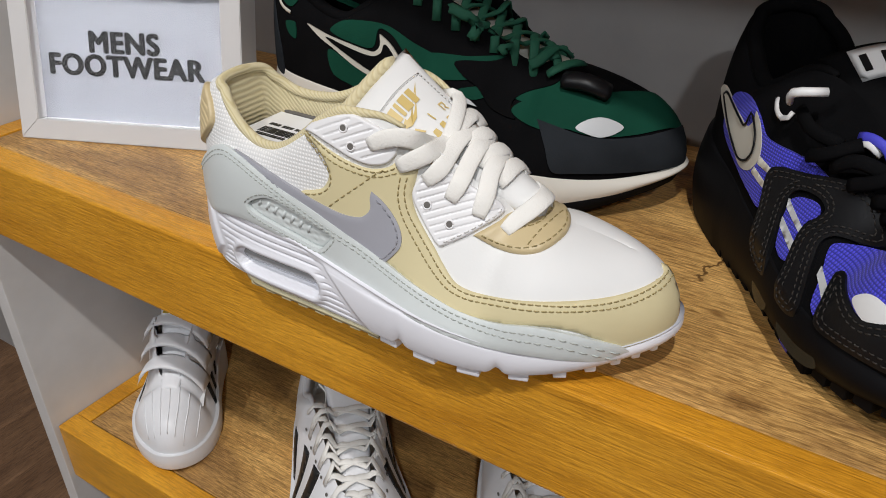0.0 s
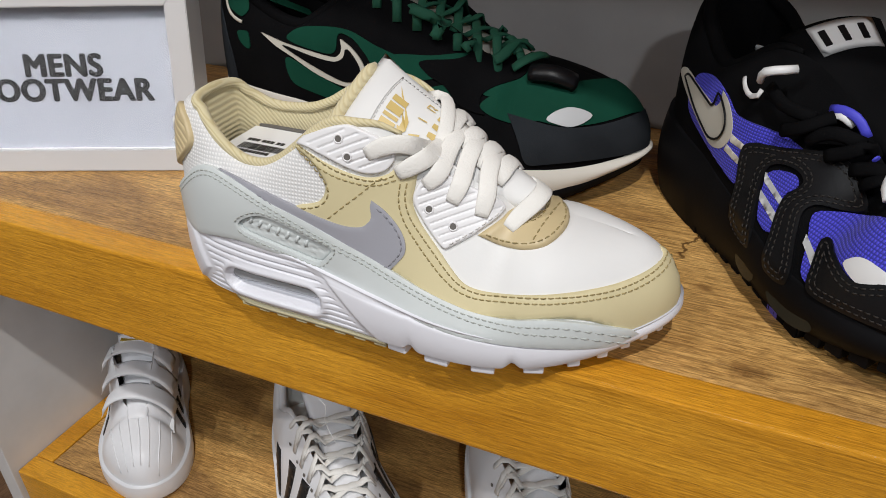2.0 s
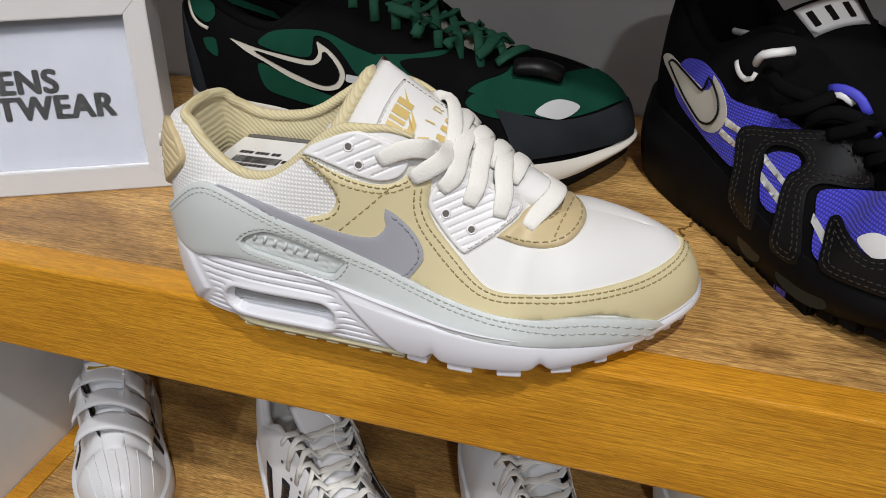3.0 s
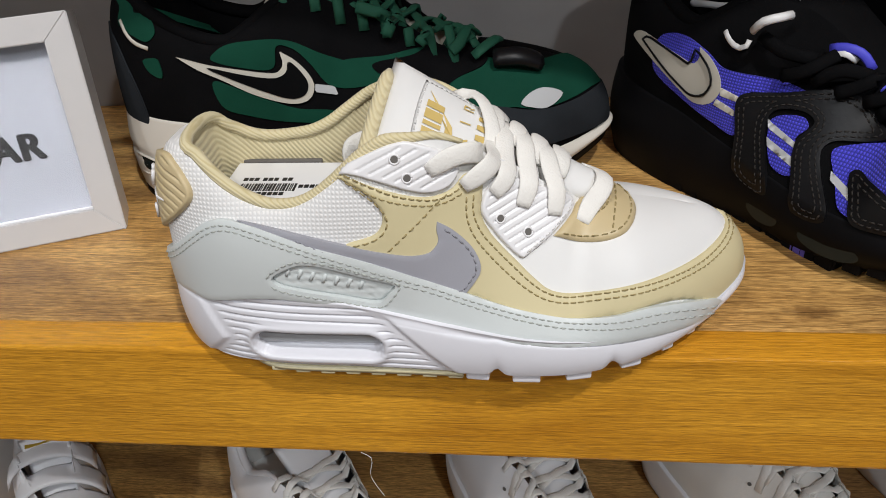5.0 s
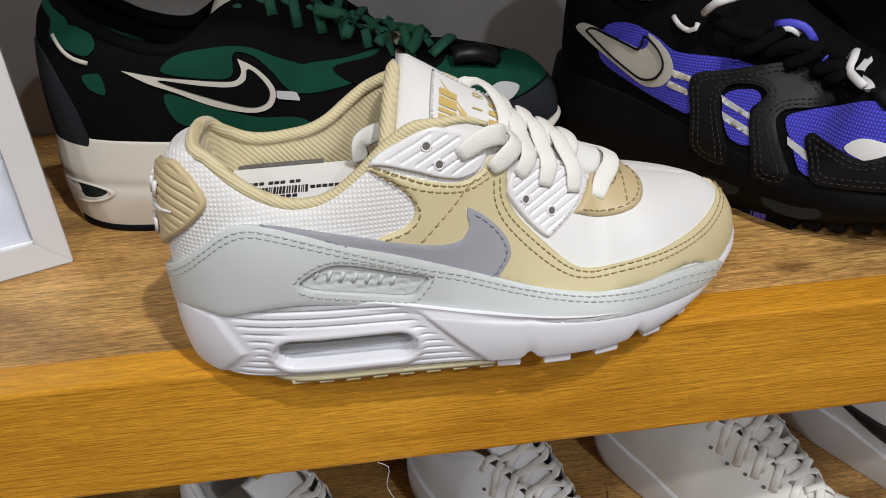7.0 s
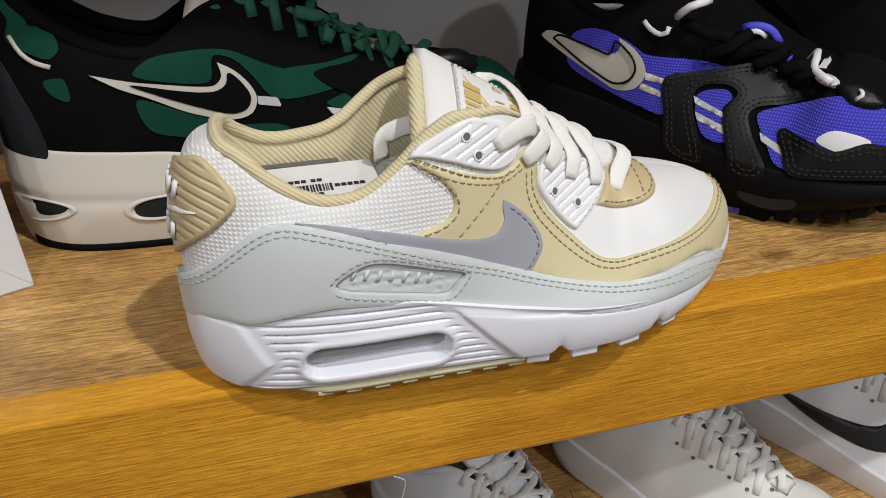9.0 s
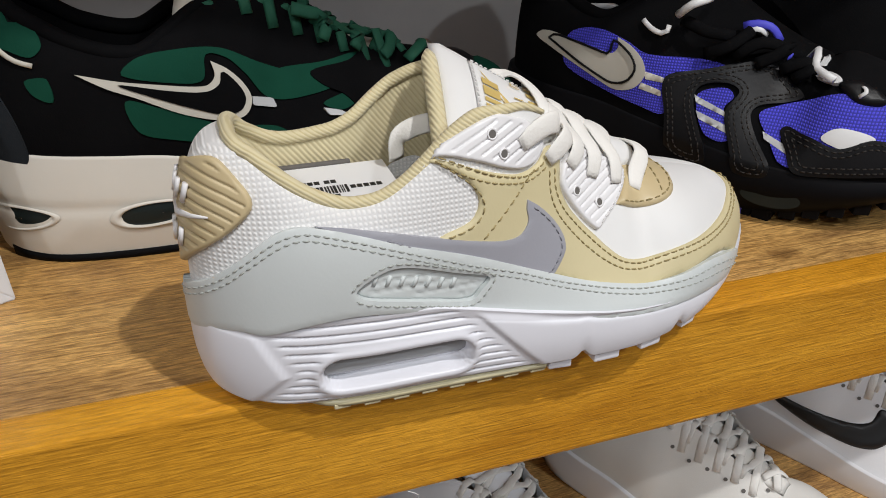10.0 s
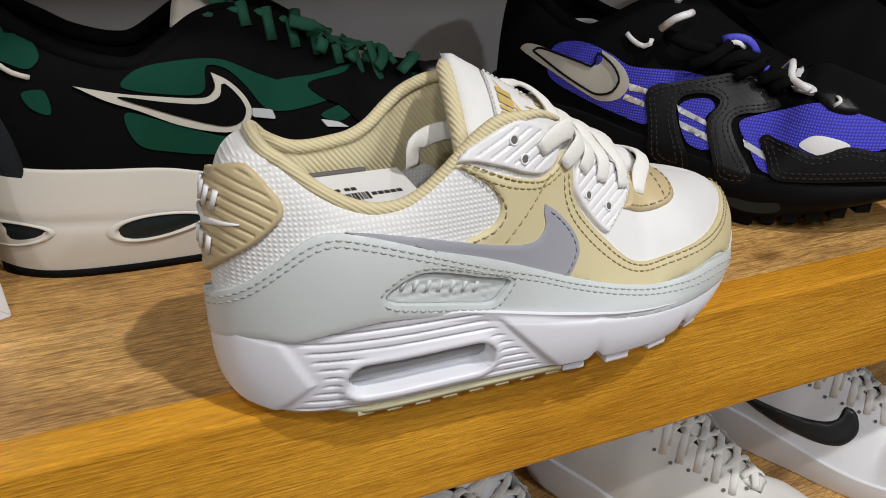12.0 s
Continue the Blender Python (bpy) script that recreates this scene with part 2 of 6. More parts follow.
def spline(points, closed=True, step=0.002):
    """Catmull-Rom through 2D or 3D points, resampled at even steps. A point marked by a last None is a sharp corner (doubled)."""
    p = [np.array(q, float) for q in points]
    n = len(p)
    out = []
    for i in range(n if closed else n - 1):
        a, b = p[i], p[(i + 1) % n]
        before = p[i - 1] if (closed or i) else 2 * a - b
        after = p[(i + 2) % n] if (closed or i + 2 < n) else 2 * b - a
        da, db = np.linalg.norm(b - a), 0
        m0 = (b - before) / max(1e-9, np.linalg.norm(b - a) + np.linalg.norm(a - before)) * da
        m1 = (after - a) / max(1e-9, np.linalg.norm(after - b) + np.linalg.norm(b - a)) * da
        if np.linalg.norm(a - before) < 1e-9:
            m0 = b - a
        if np.linalg.norm(after - b) < 1e-9:
            m1 = b - a
        if da < 1e-9:
            continue
        for t in np.arange(0, 1, 1 / max(2, int(da / step * 2))):
            out.append((2 * t**3 - 3 * t**2 + 1) * a + (t**3 - 2 * t**2 + t) * m0 + (-2 * t**3 + 3 * t**2) * b + (t**3 - t**2) * m1)
    if not closed:
        out.append(p[-1])
    out = np.array(out)
    loop = np.vstack([out, out[:1]]) if closed else out
    run = np.concatenate(([0], np.cumsum(np.linalg.norm(np.diff(loop, axis=0), axis=1))))
    count = max(6, int(run[-1] / step))
    s = np.linspace(0, run[-1], count, endpoint=not closed)
    return np.stack([np.interp(s, run, loop[:, k]) for k in range(loop.shape[1])], 1)


def grid_mesh(bm, pts, wrap=False):
    """Quads between the rows of an array (rows, columns, 3)."""
    rows, cols = pts.shape[:2]
    vs = [[bm.verts.new(p) for p in row] for row in pts]
    for i in range(rows - 1):
        for j in range(cols if wrap else cols - 1):
            quad = [vs[i][j], vs[i][(j + 1) % cols], vs[i + 1][(j + 1) % cols], vs[i + 1][j]]
            try:
                bm.faces.new(quad)
            except ValueError:
                pass
    return vs


class Last:
    """The form of a shoe: outline of the sole, sole heights, rim of collar and throat, and the skin between them.
    x runs from heel (0) to toe, -y is the side that is seen."""

    far = None
    waist = None

    def __init__(self, outline, feather, rim_x, rim_half, rim_z, middle, fullness):
        self.outline, self.feather, self.rim_x, self.rim_half, self.rim_z, self.middle, self.full = outline, feather, rim_x, rim_half, rim_z, middle, fullness
        ring = spline(outline, True, 0.0015)
        k = np.argmin(ring[:, 0])
        self.ring = np.roll(ring, -k, axis=0)
        self.toe = int(np.argmax(self.ring[:, 0]))

    def skin(self, rows=48):
        b = self.ring
        n = len(b)
        side = np.where(np.arange(n) <= self.toe, -1.0, 1.0)
        length = b[:, 0].max()
        s = b[:, 0] / length
        rx = self.rim_x(s) * length
        half, rz = self.rim_half(rx / length), self.rim_z(rx / length)
        # at heel and toe the two sides meet on the middle line
        if self.far:
            half, rz = np.where(side > 0, self.far[0](rx / length), half), np.where(side > 0, self.far[1](rx / length), rz)
        ry = self.middle(rx / length) + side * half
        zs = self.feather(s)
        p = self.full(s)
        v = np.linspace(0, 1, rows)[:, None]
        th = v * math.pi / 2
        f, g = np.cos(th)**p, np.sin(th)
        w = self.straight(s)
        f = (1 - w) * f + w * (1 - g)
        f[-1] = 0
        if self.waist:
            b = b - np.stack([0 * s, side * self.waist(s)], 1)
        out = np.zeros((rows, n, 3))
        out[:, :, 0] = rx + (b[:, 0] - rx) * f
        out[:, :, 1] = ry + (b[:, 1] - ry) * f
        out[:, :, 2] = zs + (rz - zs) * g
        return out

    def tree(self, open_back=False):
        """The skin to lay patterns on; open_back leaves out the far side of the collar."""
        bm = bmesh.new()
        skin = self.skin(64)
        skirt = np.stack([skin[0] - (0, 0, d) for d in (0.014, 0.007)])
        grid_mesh(bm, np.concatenate([skirt, skin]), True)
        if open_back:
            away = [f for f in bm.faces if f.calc_center_median().x < 0.165 and f.calc_center_median().y > 0.026]
            bmesh.ops.delete(bm, geom=away, context="FACES")
        bm.normal_update()
        t = BVHTree.FromBMesh(bm)
        bm.free()
        return t


class Chart:
    """Flat patterns laid onto a form: pattern (a, b) is cast along a fixed slant onto the skin."""

    def __init__(self, tree, view):
        self.tree, self.view = tree, Vector(view).normalized()
        up = Vector((0, 0, 1))
        self.rise = (up - self.view * up.dot(self.view)).normalized()
        self.side = self.view.cross(self.rise)
        if self.side.x < 0:
            self.side = -self.side

    def on(self, a, b, lift=0.0):
        o = self.side * a + self.rise * b - self.view * 1.0
        at, normal, _, _ = self.tree.ray_cast(o, self.view)
        if at is None:
            at, normal, _, _ = min((self.tree.find_nearest(o + self.view * d) for d in np.linspace(0.85, 1.15, 61)), key=lambda found: found[3])
        if normal.dot(self.view) > 0:
            normal = -normal
        return at + normal * lift, normal

    def path(self, pts, lift=0.0, step=0.002, closed=False):
        return [self.on(a, b, lift) for a, b in spline(pts, closed, step)]


def inside(poly, pts):
    x, y = pts[:, 0], pts[:, 1]
    res = np.zeros(len(pts), bool)
    j = len(poly) - 1
    for i in range(len(poly)):
        xi, yi, xj, yj = *poly[i], *poly[j]
        if abs(yj - yi) > 1e-12:
            res ^= ((yi > y) != (yj > y)) & (x < (xj - xi) * (y - yi) / (yj - yi) + xi)
        j = i
    return res


def edge_distance(poly, pts):
    best = np.full(len(pts), 9.0)
    for i in range(len(poly)):
        a, b = poly[i - 1], poly[i]
        ab = b - a
        t = np.clip(((pts - a) @ ab) / max(1e-12, ab @ ab), 0, 1)
        best = np.minimum(best, np.linalg.norm(pts - a - t[:, None] * ab, axis=1))
    return best


def patch(chart, pts, thick=0.0012, grain=0.0025, soft=0.0015, holes=(), step=0.0018, relief=None, base=0.0002, edge=0.35):
    """A piece of sheet cut along a smooth outline and laid on the form, with its edge turned down."""
    rim = spline(pts, True, step)
    cuts = [spline(h, True, step) for h in holes]
    lo, hi = rim.min(0), rim.max(0)
    gx, gy = np.meshgrid(np.arange(lo[0], hi[0], grain), np.arange(lo[1], hi[1], grain * 0.87))
    gx = gx + (np.arange(gx.shape[0]) % 2)[:, None] * grain / 2
    free = np.stack([gx.ravel(), gy.ravel()], 1)
    keep = inside(rim, free) & (edge_distance(rim, free) > grain * 0.45)
    for c in cuts:
        keep &= ~inside(c, free) & (edge_distance(c, free) > grain * 0.45)
    free = free[keep]
    # a second line close to the edge rounds it
    loops = [rim] + cuts
    every = np.vstack(loops + [free])
    edges, k = [], 0
    for c in loops:
        edges += [(k + i, k + (i + 1) % len(c)) for i in range(len(c))]
        k += len(c)
    vs, _, faces, _, _, _ = delaunay_2d_cdt([Vector(p) for p in every], edges, [], 0, 1e-6)
    flat = np.array([(v[0], v[1]) for v in vs])
    mid = np.array([flat[list(f)].mean(0) for f in faces])
    ok = inside(rim, mid)
    for c in cuts:
        ok &= ~inside(c, mid)
    near = np.minimum.reduce([edge_distance(c, flat) for c in loops])
    bm = bmesh.new()
    top = []
    for i, (a, b) in enumerate(flat):
        e = min(1.0, near[i] / soft) if soft else 1.0
        h = thick * (edge + (1 - edge) * math.sqrt(max(0.0, 1 - (1 - e)**2)))
        if relief:
            h += relief(a, b, near[i])
        top.append(bm.verts.new(chart.on(a, b, base + h)[0]))
    for f, good in zip(faces, ok):
        if good:
            try:
                bm.faces.new([top[i] for i in f])
            except ValueError:
                pass
    for v in [v for v in bm.verts if not v.link_faces]:
        bm.verts.remove(v)
    bm.verts.index_update()
    border = [e for e in bm.edges if len(e.link_faces) == 1]
    for e in border:
        e.smooth = edge < 0.8
    made = bmesh.ops.extrude_edge_only(bm, edges=border)["geom"]
    for v in made:
        if isinstance(v, bmesh.types.BMVert):
            at, normal, _, _ = chart.tree.find_nearest(v.co)
            v.co = v.co + (at - v.co) * 1.15
    return bm


def inset_line(pts, d):
    """The outline of a pattern moved inwards by d."""
    rim = spline(pts, True, 0.0015)
    t = np.roll(rim, -1, 0) - np.roll(rim, 1, 0)
    t /= np.linalg.norm(t, axis=1)[:, None]
    n = np.stack([-t[:, 1], t[:, 0]], 1)
    best = max((rim + n * d, rim - n * d), key=lambda q: inside(rim, q).sum())
    ok = inside(rim, best) & (edge_distance(rim, best) > d * 0.9)
    return best[ok]


def tube(bm, pts, radius, sides=6, flat=1.0, normals=None, taper=False):
    """A cord or band through 3D points; flat < 1 squashes it across its normal."""
    pts = [Vector(p) for p in pts]
    rings = []
    for i, p in enumerate(pts):
        ahead = (pts[min(i + 1, len(pts) - 1)] - pts[max(i - 1, 0)]).normalized()
        up = Vector(normals[i]) if normals else Vector((0, 0, 1))
        across = ahead.cross(up)
        if across.length < 1e-6:
            across = ahead.cross(Vector((1, 0, 0)))
        across.normalize()
        up = across.cross(ahead).normalized()
        r = radius(i / max(1, len(pts) - 1)) if callable(radius) else radius
        rings.append([bm.verts.new(p + across * r * math.cos(a) + up * r * flat * math.sin(a)) for a in (2 * math.pi * k / sides for k in range(sides))])
    for a, b in zip(rings, rings[1:]):
        for k in range(sides):
            bm.faces.new((a[k], a[(k + 1) % sides], b[(k + 1) % sides], b[k]))
    bm.faces.new(rings[0][::-1])
    bm.faces.new(rings[-1])
    return bm


def stitches(bm, chart, pts, lift=0.0014, pitch=0.0032, length=0.0024, radius=0.00036, closed=False):
    """A seam: short thread bridges along a line."""
    line = spline(pts, closed, pitch)
    for a, b in zip(line, line[1:]):
        d = (b - a) / max(1e-9, np.linalg.norm(b - a))
        c, half = (a + b) / 2, d * length / 2
        row, nrm = [], []
        for k, rise in ((-1, -0.0002), (0, 0.0003), (1, -0.0002)):
            p, n = chart.on(*(c + half * k), lift + rise)
            row.append(p)
            nrm.append(n)
        tube(bm, row, radius, 4, 1.0, nrm)
    return bm


def sole_mesh(last, low, high, profile, rows=30, carve=None):
    """The wall and bottom of a sole. low(x), high(x): heights; profile(v): push outwards; carve(x, z, side): push inwards."""
    b = last.ring
    t = np.roll(b, -1, 0) - np.roll(b, 1, 0)
    t /= np.linalg.norm(t, axis=1)[:, None]
    n = np.stack([t[:, 1], -t[:, 0]], 1)
    if (n[len(b) // 4] @ (b[len(b) // 4] - b.mean(0))) < 0:
        n = -n
    lo, hi = low(b[:, 0]), high(b[:, 0])
    side = np.where(np.arange(len(b)) <= last.toe, -1, 1)
    grid = []
    for v in np.linspace(0, 1, rows):
        out = profile(v, b[:, 0])
        z = lo + (hi - lo) * v
        if carve is not None:
            out = out - carve(b[:, 0], z, v, side)
        grid.append(np.concatenate([b + n * np.reshape(out, (-1, 1)) * np.ones((len(b), 1)), z[:, None]], 1))
    top = grid[-1].copy()
    centre = b.mean(0)
    inner = top.copy()
    inner[:, :2] = b - n * 0.010
    grid.append(inner)
    bm = bmesh.new()
    vs = grid_mesh(bm, np.array(grid), True)
    bottom = grid[0].copy()
    rings = [vs[0]]
    for k in (0.7, 0.35, 0.05):
        r = bottom.copy()
        r[:, 1] = last.mid_y(r[:, 0]) + (r[:, 1] - last.mid_y(r[:, 0])) * k
        r[:, 0] = r[:, 0].mean() + (r[:, 0] - r[:, 0].mean()) * (0.9 + 0.1 * k)
        r[:, 2] = low(r[:, 0])
        rings.append([bm.verts.new(p) for p in r])
    for a, c in zip(rings, rings[1:]):
        for j in range(len(a)):
            bm.faces.new((a[j], c[j], c[(j + 1) % len(a)], a[(j + 1) % len(a)]))
    return bm


def form(length=0.286, width=1.0, height=1.0, sole=1.0, collar=0.0, toe=1.0, lift_sole=0.0):
    """The form of a low sneaker, scaled from one pattern of a right shoe seen from its outer side."""
    k = length / 0.286
    half = [(0.004, 0.024), (0.0095, 0.006), (0.03, -0.0085), (0.06, -0.014), (0.10, -0.015), (0.14, -0.016), (0.175, -0.018), (0.20, -0.0155), (0.228, -0.0075),
            (0.248, 0.0035), (0.266, 0.0187), (0.279, 0.034), (0.2825, 0.048), (0.2775, 0.062), (0.262, 0.0745), (0.236, 0.0825), (0.20, 0.085), (0.16, 0.078),
            (0.12, 0.069), (0.08, 0.0635), (0.04, 0.0595), (0.014, 0.046)]
    mid = curve((0, 0.022), (0.1, 0.025), (0.3, 0.028), (0.5, 0.033), (0.7, 0.039), (0.85, 0.046), (1, 0.05))
    outline = []
    for x, y in half:
        m = float(mid(x / 0.286))
        outline.append((x * k, (m + (y - m) * width)))
    feather = curve(*[(s, z * sole + lift_sole) for s, z in ((0, 0.053), (0.1, 0.0505), (0.2, 0.0485), (0.3, 0.046), (0.4, 0.039), (0.53, 0.031), (0.63, 0.0265), (0.7, 0.0245), (0.8, 0.0238), (0.9, 0.0245), (0.96, 0.0268), (1, 0.0295))])
    rim_x = curve((0, 0.085), (0.05, 0.104), (0.12, 0.16), (0.2, 0.24), (0.4, 0.42), (0.6, 0.615), (0.75, 0.745), (0.9, 0.845), (1, 0.90))
    rim_half = curve(*[(s, h * width) for s, h in ((0.085, 0), (0.09, 0.012), (0.112, 0.0215), (0.19, 0.028), (0.27, 0.0305), (0.33, 0.029), (0.375, 0.027), (0.42, 0.026), (0.47, 0.024), (0.52, 0.022), (0.6, 0.018), (0.68, 0.013), (0.73, 0.0), (0.95, 0.0))])
    lift = lambda s: collar * max(0.0, 1 - s / 0.45)
    rim_z = curve(*[(s, (z + lift(s)) * height) for s, z in ((0.085, 0.1095), (0.092, 0.1075), (0.115, 0.1015), (0.15, 0.0955), (0.19, 0.0895), (0.27, 0.0855), (0.33, 0.095), (0.375, 0.105), (0.42, 0.110), (0.47, 0.1105), (0.52, 0.1065), (0.6, 0.093), (0.68, 0.077), (0.74, 0.0672 * toe), (0.78, 0.0648 * toe), (0.84, 0.0612 * toe), (0.88, 0.0584 * toe), (0.93, 0.054 * toe))])
    full = curve((0, 0.75), (0.25, 0.82), (0.4, 1.5), (0.55, 1.6), (0.68, 1.1), (0.78, 0.85), (0.9, 0.95), (1, 1.2))
    last = Last(outline, feather, rim_x, rim_half, rim_z, mid, full)
    last.straight = curve((0, 0), (0.36, 0), (0.4, 0.05), (0.44, 0.4), (0.475, 0.9), (0.55, 1), (0.62, 1), (0.68, 0.8), (0.75, 0.2), (0.82, 0), (1, 0))
    last.length, last.mid_y = length, lambda x: mid(np.asarray(x) / length)
    return last


def rim_line(last, lo, hi, inset=0.0, drop=0.0, count=120):
    """The rim from near side at hi round the heel to the far side at hi."""
    s = np.linspace(0, 1, 2 * count)
    out = []
    for side, order in ((-1, np.linspace(hi, 0.085, count)), (1, np.linspace(0.085, hi, count)[1:])):
        for sr in order:
            half, rise = last.far if last.far and side > 0 else (last.rim_half, last.rim_z)
            h = max(0.0, float(half(sr)) - inset)
            x = max(sr * last.length, 0.085 * last.length + inset)
            out.append((x, float(last.mid_y(sr * last.length)) + side * h, float(rise(sr)) - drop))
    return spline(out, False, 0.002)


def upper(last, mat, parent, name="upper", label="", zone=None):
    bm = bmesh.new()
    grid_mesh(bm, last.skin(56), True)
    bmesh.ops.remove_doubles(bm, verts=bm.verts, dist=1e-5)
    if zone:
        for f in bm.faces:
            f.material_index = zone(f.calc_center_median())
    return part(name, bm, mat, parent, label, True)


def collar_and_lining(last, roll_mat, lining_mat, sole_mat, parent, hi=0.44, roll=0.0045):
    line = rim_line(last, hi, hi, roll * 0.4, -0.0005)
    bm = tube(bmesh.new(), line, lambda u: roll * (0.35 + 0.65 * min(1.0, 9 * min(u, 1 - u))), 12)
    part("collar", bm, roll_mat, parent, "", True)
    rows = []
    floor_z = float(last.feather(0.2)) + 0.004
    for k in np.linspace(0, 1, 14):
        r = rim_line(last, hi, hi, roll * 0.6 + 0.004 * math.sin(math.pi * k) - 0.006 * k, 0)
        r[:, 2] = r[:, 2] + (floor_z - r[:, 2]) * k
        rows.append(r)
    n = min(len(r) for r in rows)
    rows = [r[np.linspace(0, len(r) - 1, n).astype(int)] for r in rows]
    bm = bmesh.new()
    grid_mesh(bm, np.array(rows))
    part("lining", bm, lining_mat, parent, "", True)
    bm = bmesh.new()
    ring = []
    L = last.length
    for s in np.linspace(0.03, 0.75, 40):
        w = 0.03 * math.sqrt(min(1, (s - 0.02) / 0.1))
        ring.append((s * L, float(last.mid_y(s * L)), w))
    grid_mesh(bm, np.array([[(x, y - w, floor_z + 0.001), (x, y, floor_z), (x, y + w, floor_z + 0.001)] for x, y, w in ring]))
    part("insole", bm, sole_mat, parent, "", True)
    return floor_z


def tongue_surface(near_top, far_top, near_low, far_low, bulge=0.006, rows=26, cols=17, sag=0.006):
    a, b, c, d = (np.array(p) for p in (near_top, far_top, near_low, far_low))
    out = np.zeros((rows, cols, 3))
    for i, v in enumerate(np.linspace(0, 1, rows)):
        for j, u in enumerate(np.linspace(0, 1, cols)):
            p = (a * (1 - u) + b * u) * (1 - v) + (c * (1 - u) + d * u) * v
            p[2] += bulge * math.sin(math.pi * u)**0.8 - sag * math.sin(math.pi * v)
            out[i, j] = p
    return out


def slab(bm, top, thick, round_edge=True):
    """A cushion between a surface and its copy pushed down along its normals."""
    du = np.gradient(top, axis=1)
    dv = np.gradient(top, axis=0)
    n = np.cross(du, dv)
    n /= np.linalg.norm(n, axis=2)[:, :, None]
    if n[..., 2].mean() < 0:
        n = -n
    rows, cols = top.shape[:2]
    i, j = np.meshgrid(np.arange(rows), np.arange(cols), indexing="ij")
    edge = np.minimum.reduce([i, j, rows - 1 - i, cols - 1 - j]).astype(float)
    fall = np.where(edge == 0, 0.5, np.where(edge == 1, 0.12, 0.0)) * thick if round_edge else 0 * edge
    up = top - n * fall[:, :, None]
    down = top - n * (thick - fall)[:, :, None]
    a = grid_mesh(bm, up)
    b = grid_mesh(bm, down[:, ::-1])
    bmesh.ops.remove_doubles(bm, verts=bm.verts, dist=1e-5)
    return bm


WHITE_LEATHER = leather("white_leather", (0.76, 0.755, 0.745), 0.6, 700, 0.00012, 0.02)
MINT_LEATHER = leather("pale_grey_green_leather", (0.62, 0.655, 0.65), 0.4, 700, 0.00012, 0.03)
BEIGE_LEATHER = leather("pale_yellow_beige_leather", (0.63, 0.55, 0.33), 0.55, 800, 0.00012, 0.03)
TAN_LEATHER = leather("tan_leather", (0.56, 0.45, 0.26), 0.45, 800, 0.00012, 0.03)
GREY_LEATHER = leather("blue_grey_leather", (0.34, 0.34, 0.38), 0.42, 800, 0.0001, 0.03)
WHITE_RUBBER = leather("white_foam_rubber", (0.78, 0.78, 0.83), 0.38, 300, 0.00005, 0.015)
WHITE_PLASTIC = leather("white_moulded_plastic", (0.80, 0.79, 0.80), 0.35, 300, 0.00004, 0.01)
CREAM_RUBBER = leather("cream_gum_rubber", (0.62, 0.56, 0.36), 0.4, 300, 0.00005, 0.03)
WHITE_MESH = mesh_cloth("white_woven_mesh", (0.81, 0.80, 0.79), (0.68, 0.675, 0.67), 0.0019, 0.8, 0.0004)
BEIGE_KNIT = ribbed("beige_ribbed_knit", (0.68, 0.60, 0.38), (0.60, 0.51, 0.30), 0.0019, 38, 0.0005)
BEIGE_TWILL = ribbed("beige_twill", (0.68, 0.60, 0.38), (0.58, 0.49, 0.27), 0.0016, 55, 0.0003)
LACE = leather("white_cotton_lace", (0.80, 0.78, 0.74), 0.95, 900, 0.0009, 0.05)
# darkened to take in the shade of the stitch holes
SEAM_BEIGE = material("shaded_beige_thread", (0.34, 0.27, 0.12), 0.7)
SEAM_PALE = material("pale_thread", (0.42, 0.44, 0.41), 0.7)
SEAM_WHITE = material("white_thread", (0.74, 0.73, 0.71), 0.7)
SEAM_GREY = material("grey_thread", (0.27, 0.27, 0.30), 0.7)
GOLD_INK = material("gold_ink", (0.60, 0.44, 0.15), 0.4)
BLACK_INK = material("black_ink", (0.01, 0.01, 0.012), 0.5)
PAPER = material("white_paper", (0.82, 0.82, 0.82), 0.6)
# Dark colour painted for the shade inside eyelets; also the dark foam edge
DARK_HOLE = material("eyelet_shade_and_dark_foam", (0.13, 0.12, 0.11), 0.8)

HERO_AT = pose(-0.126, 0, 0.0035)
hero_last = form()
# the near side of the collar front stands wide and high, the far side higher still
hero_last.rim_half = curve((0.085, 0), (0.09, 0.012), (0.112, 0.0195), (0.15, 0.0255), (0.19, 0.0285), (0.27, 0.0305), (0.33, 0.030), (0.375, 0.0292), (0.42, 0.0289), (0.47, 0.0272), (0.52, 0.0240), (0.6, 0.0165), (0.68, 0.013), (0.73, 0.0), (0.95, 0.0))
hero_last.rim_z = curve((0.085, 0.1095), (0.092, 0.1085), (0.115, 0.1035), (0.15, 0.0945), (0.19, 0.0875), (0.235, 0.0840), (0.27, 0.0850), (0.30, 0.089), (0.33, 0.0955), (0.375, 0.1065), (0.42, 0.1125), (0.47, 0.1125), (0.52, 0.1075), (0.6, 0.093), (0.68, 0.077), (0.74, 0.0672), (0.78, 0.0648), (0.84, 0.0612), (0.88, 0.0584), (0.93, 0.054))
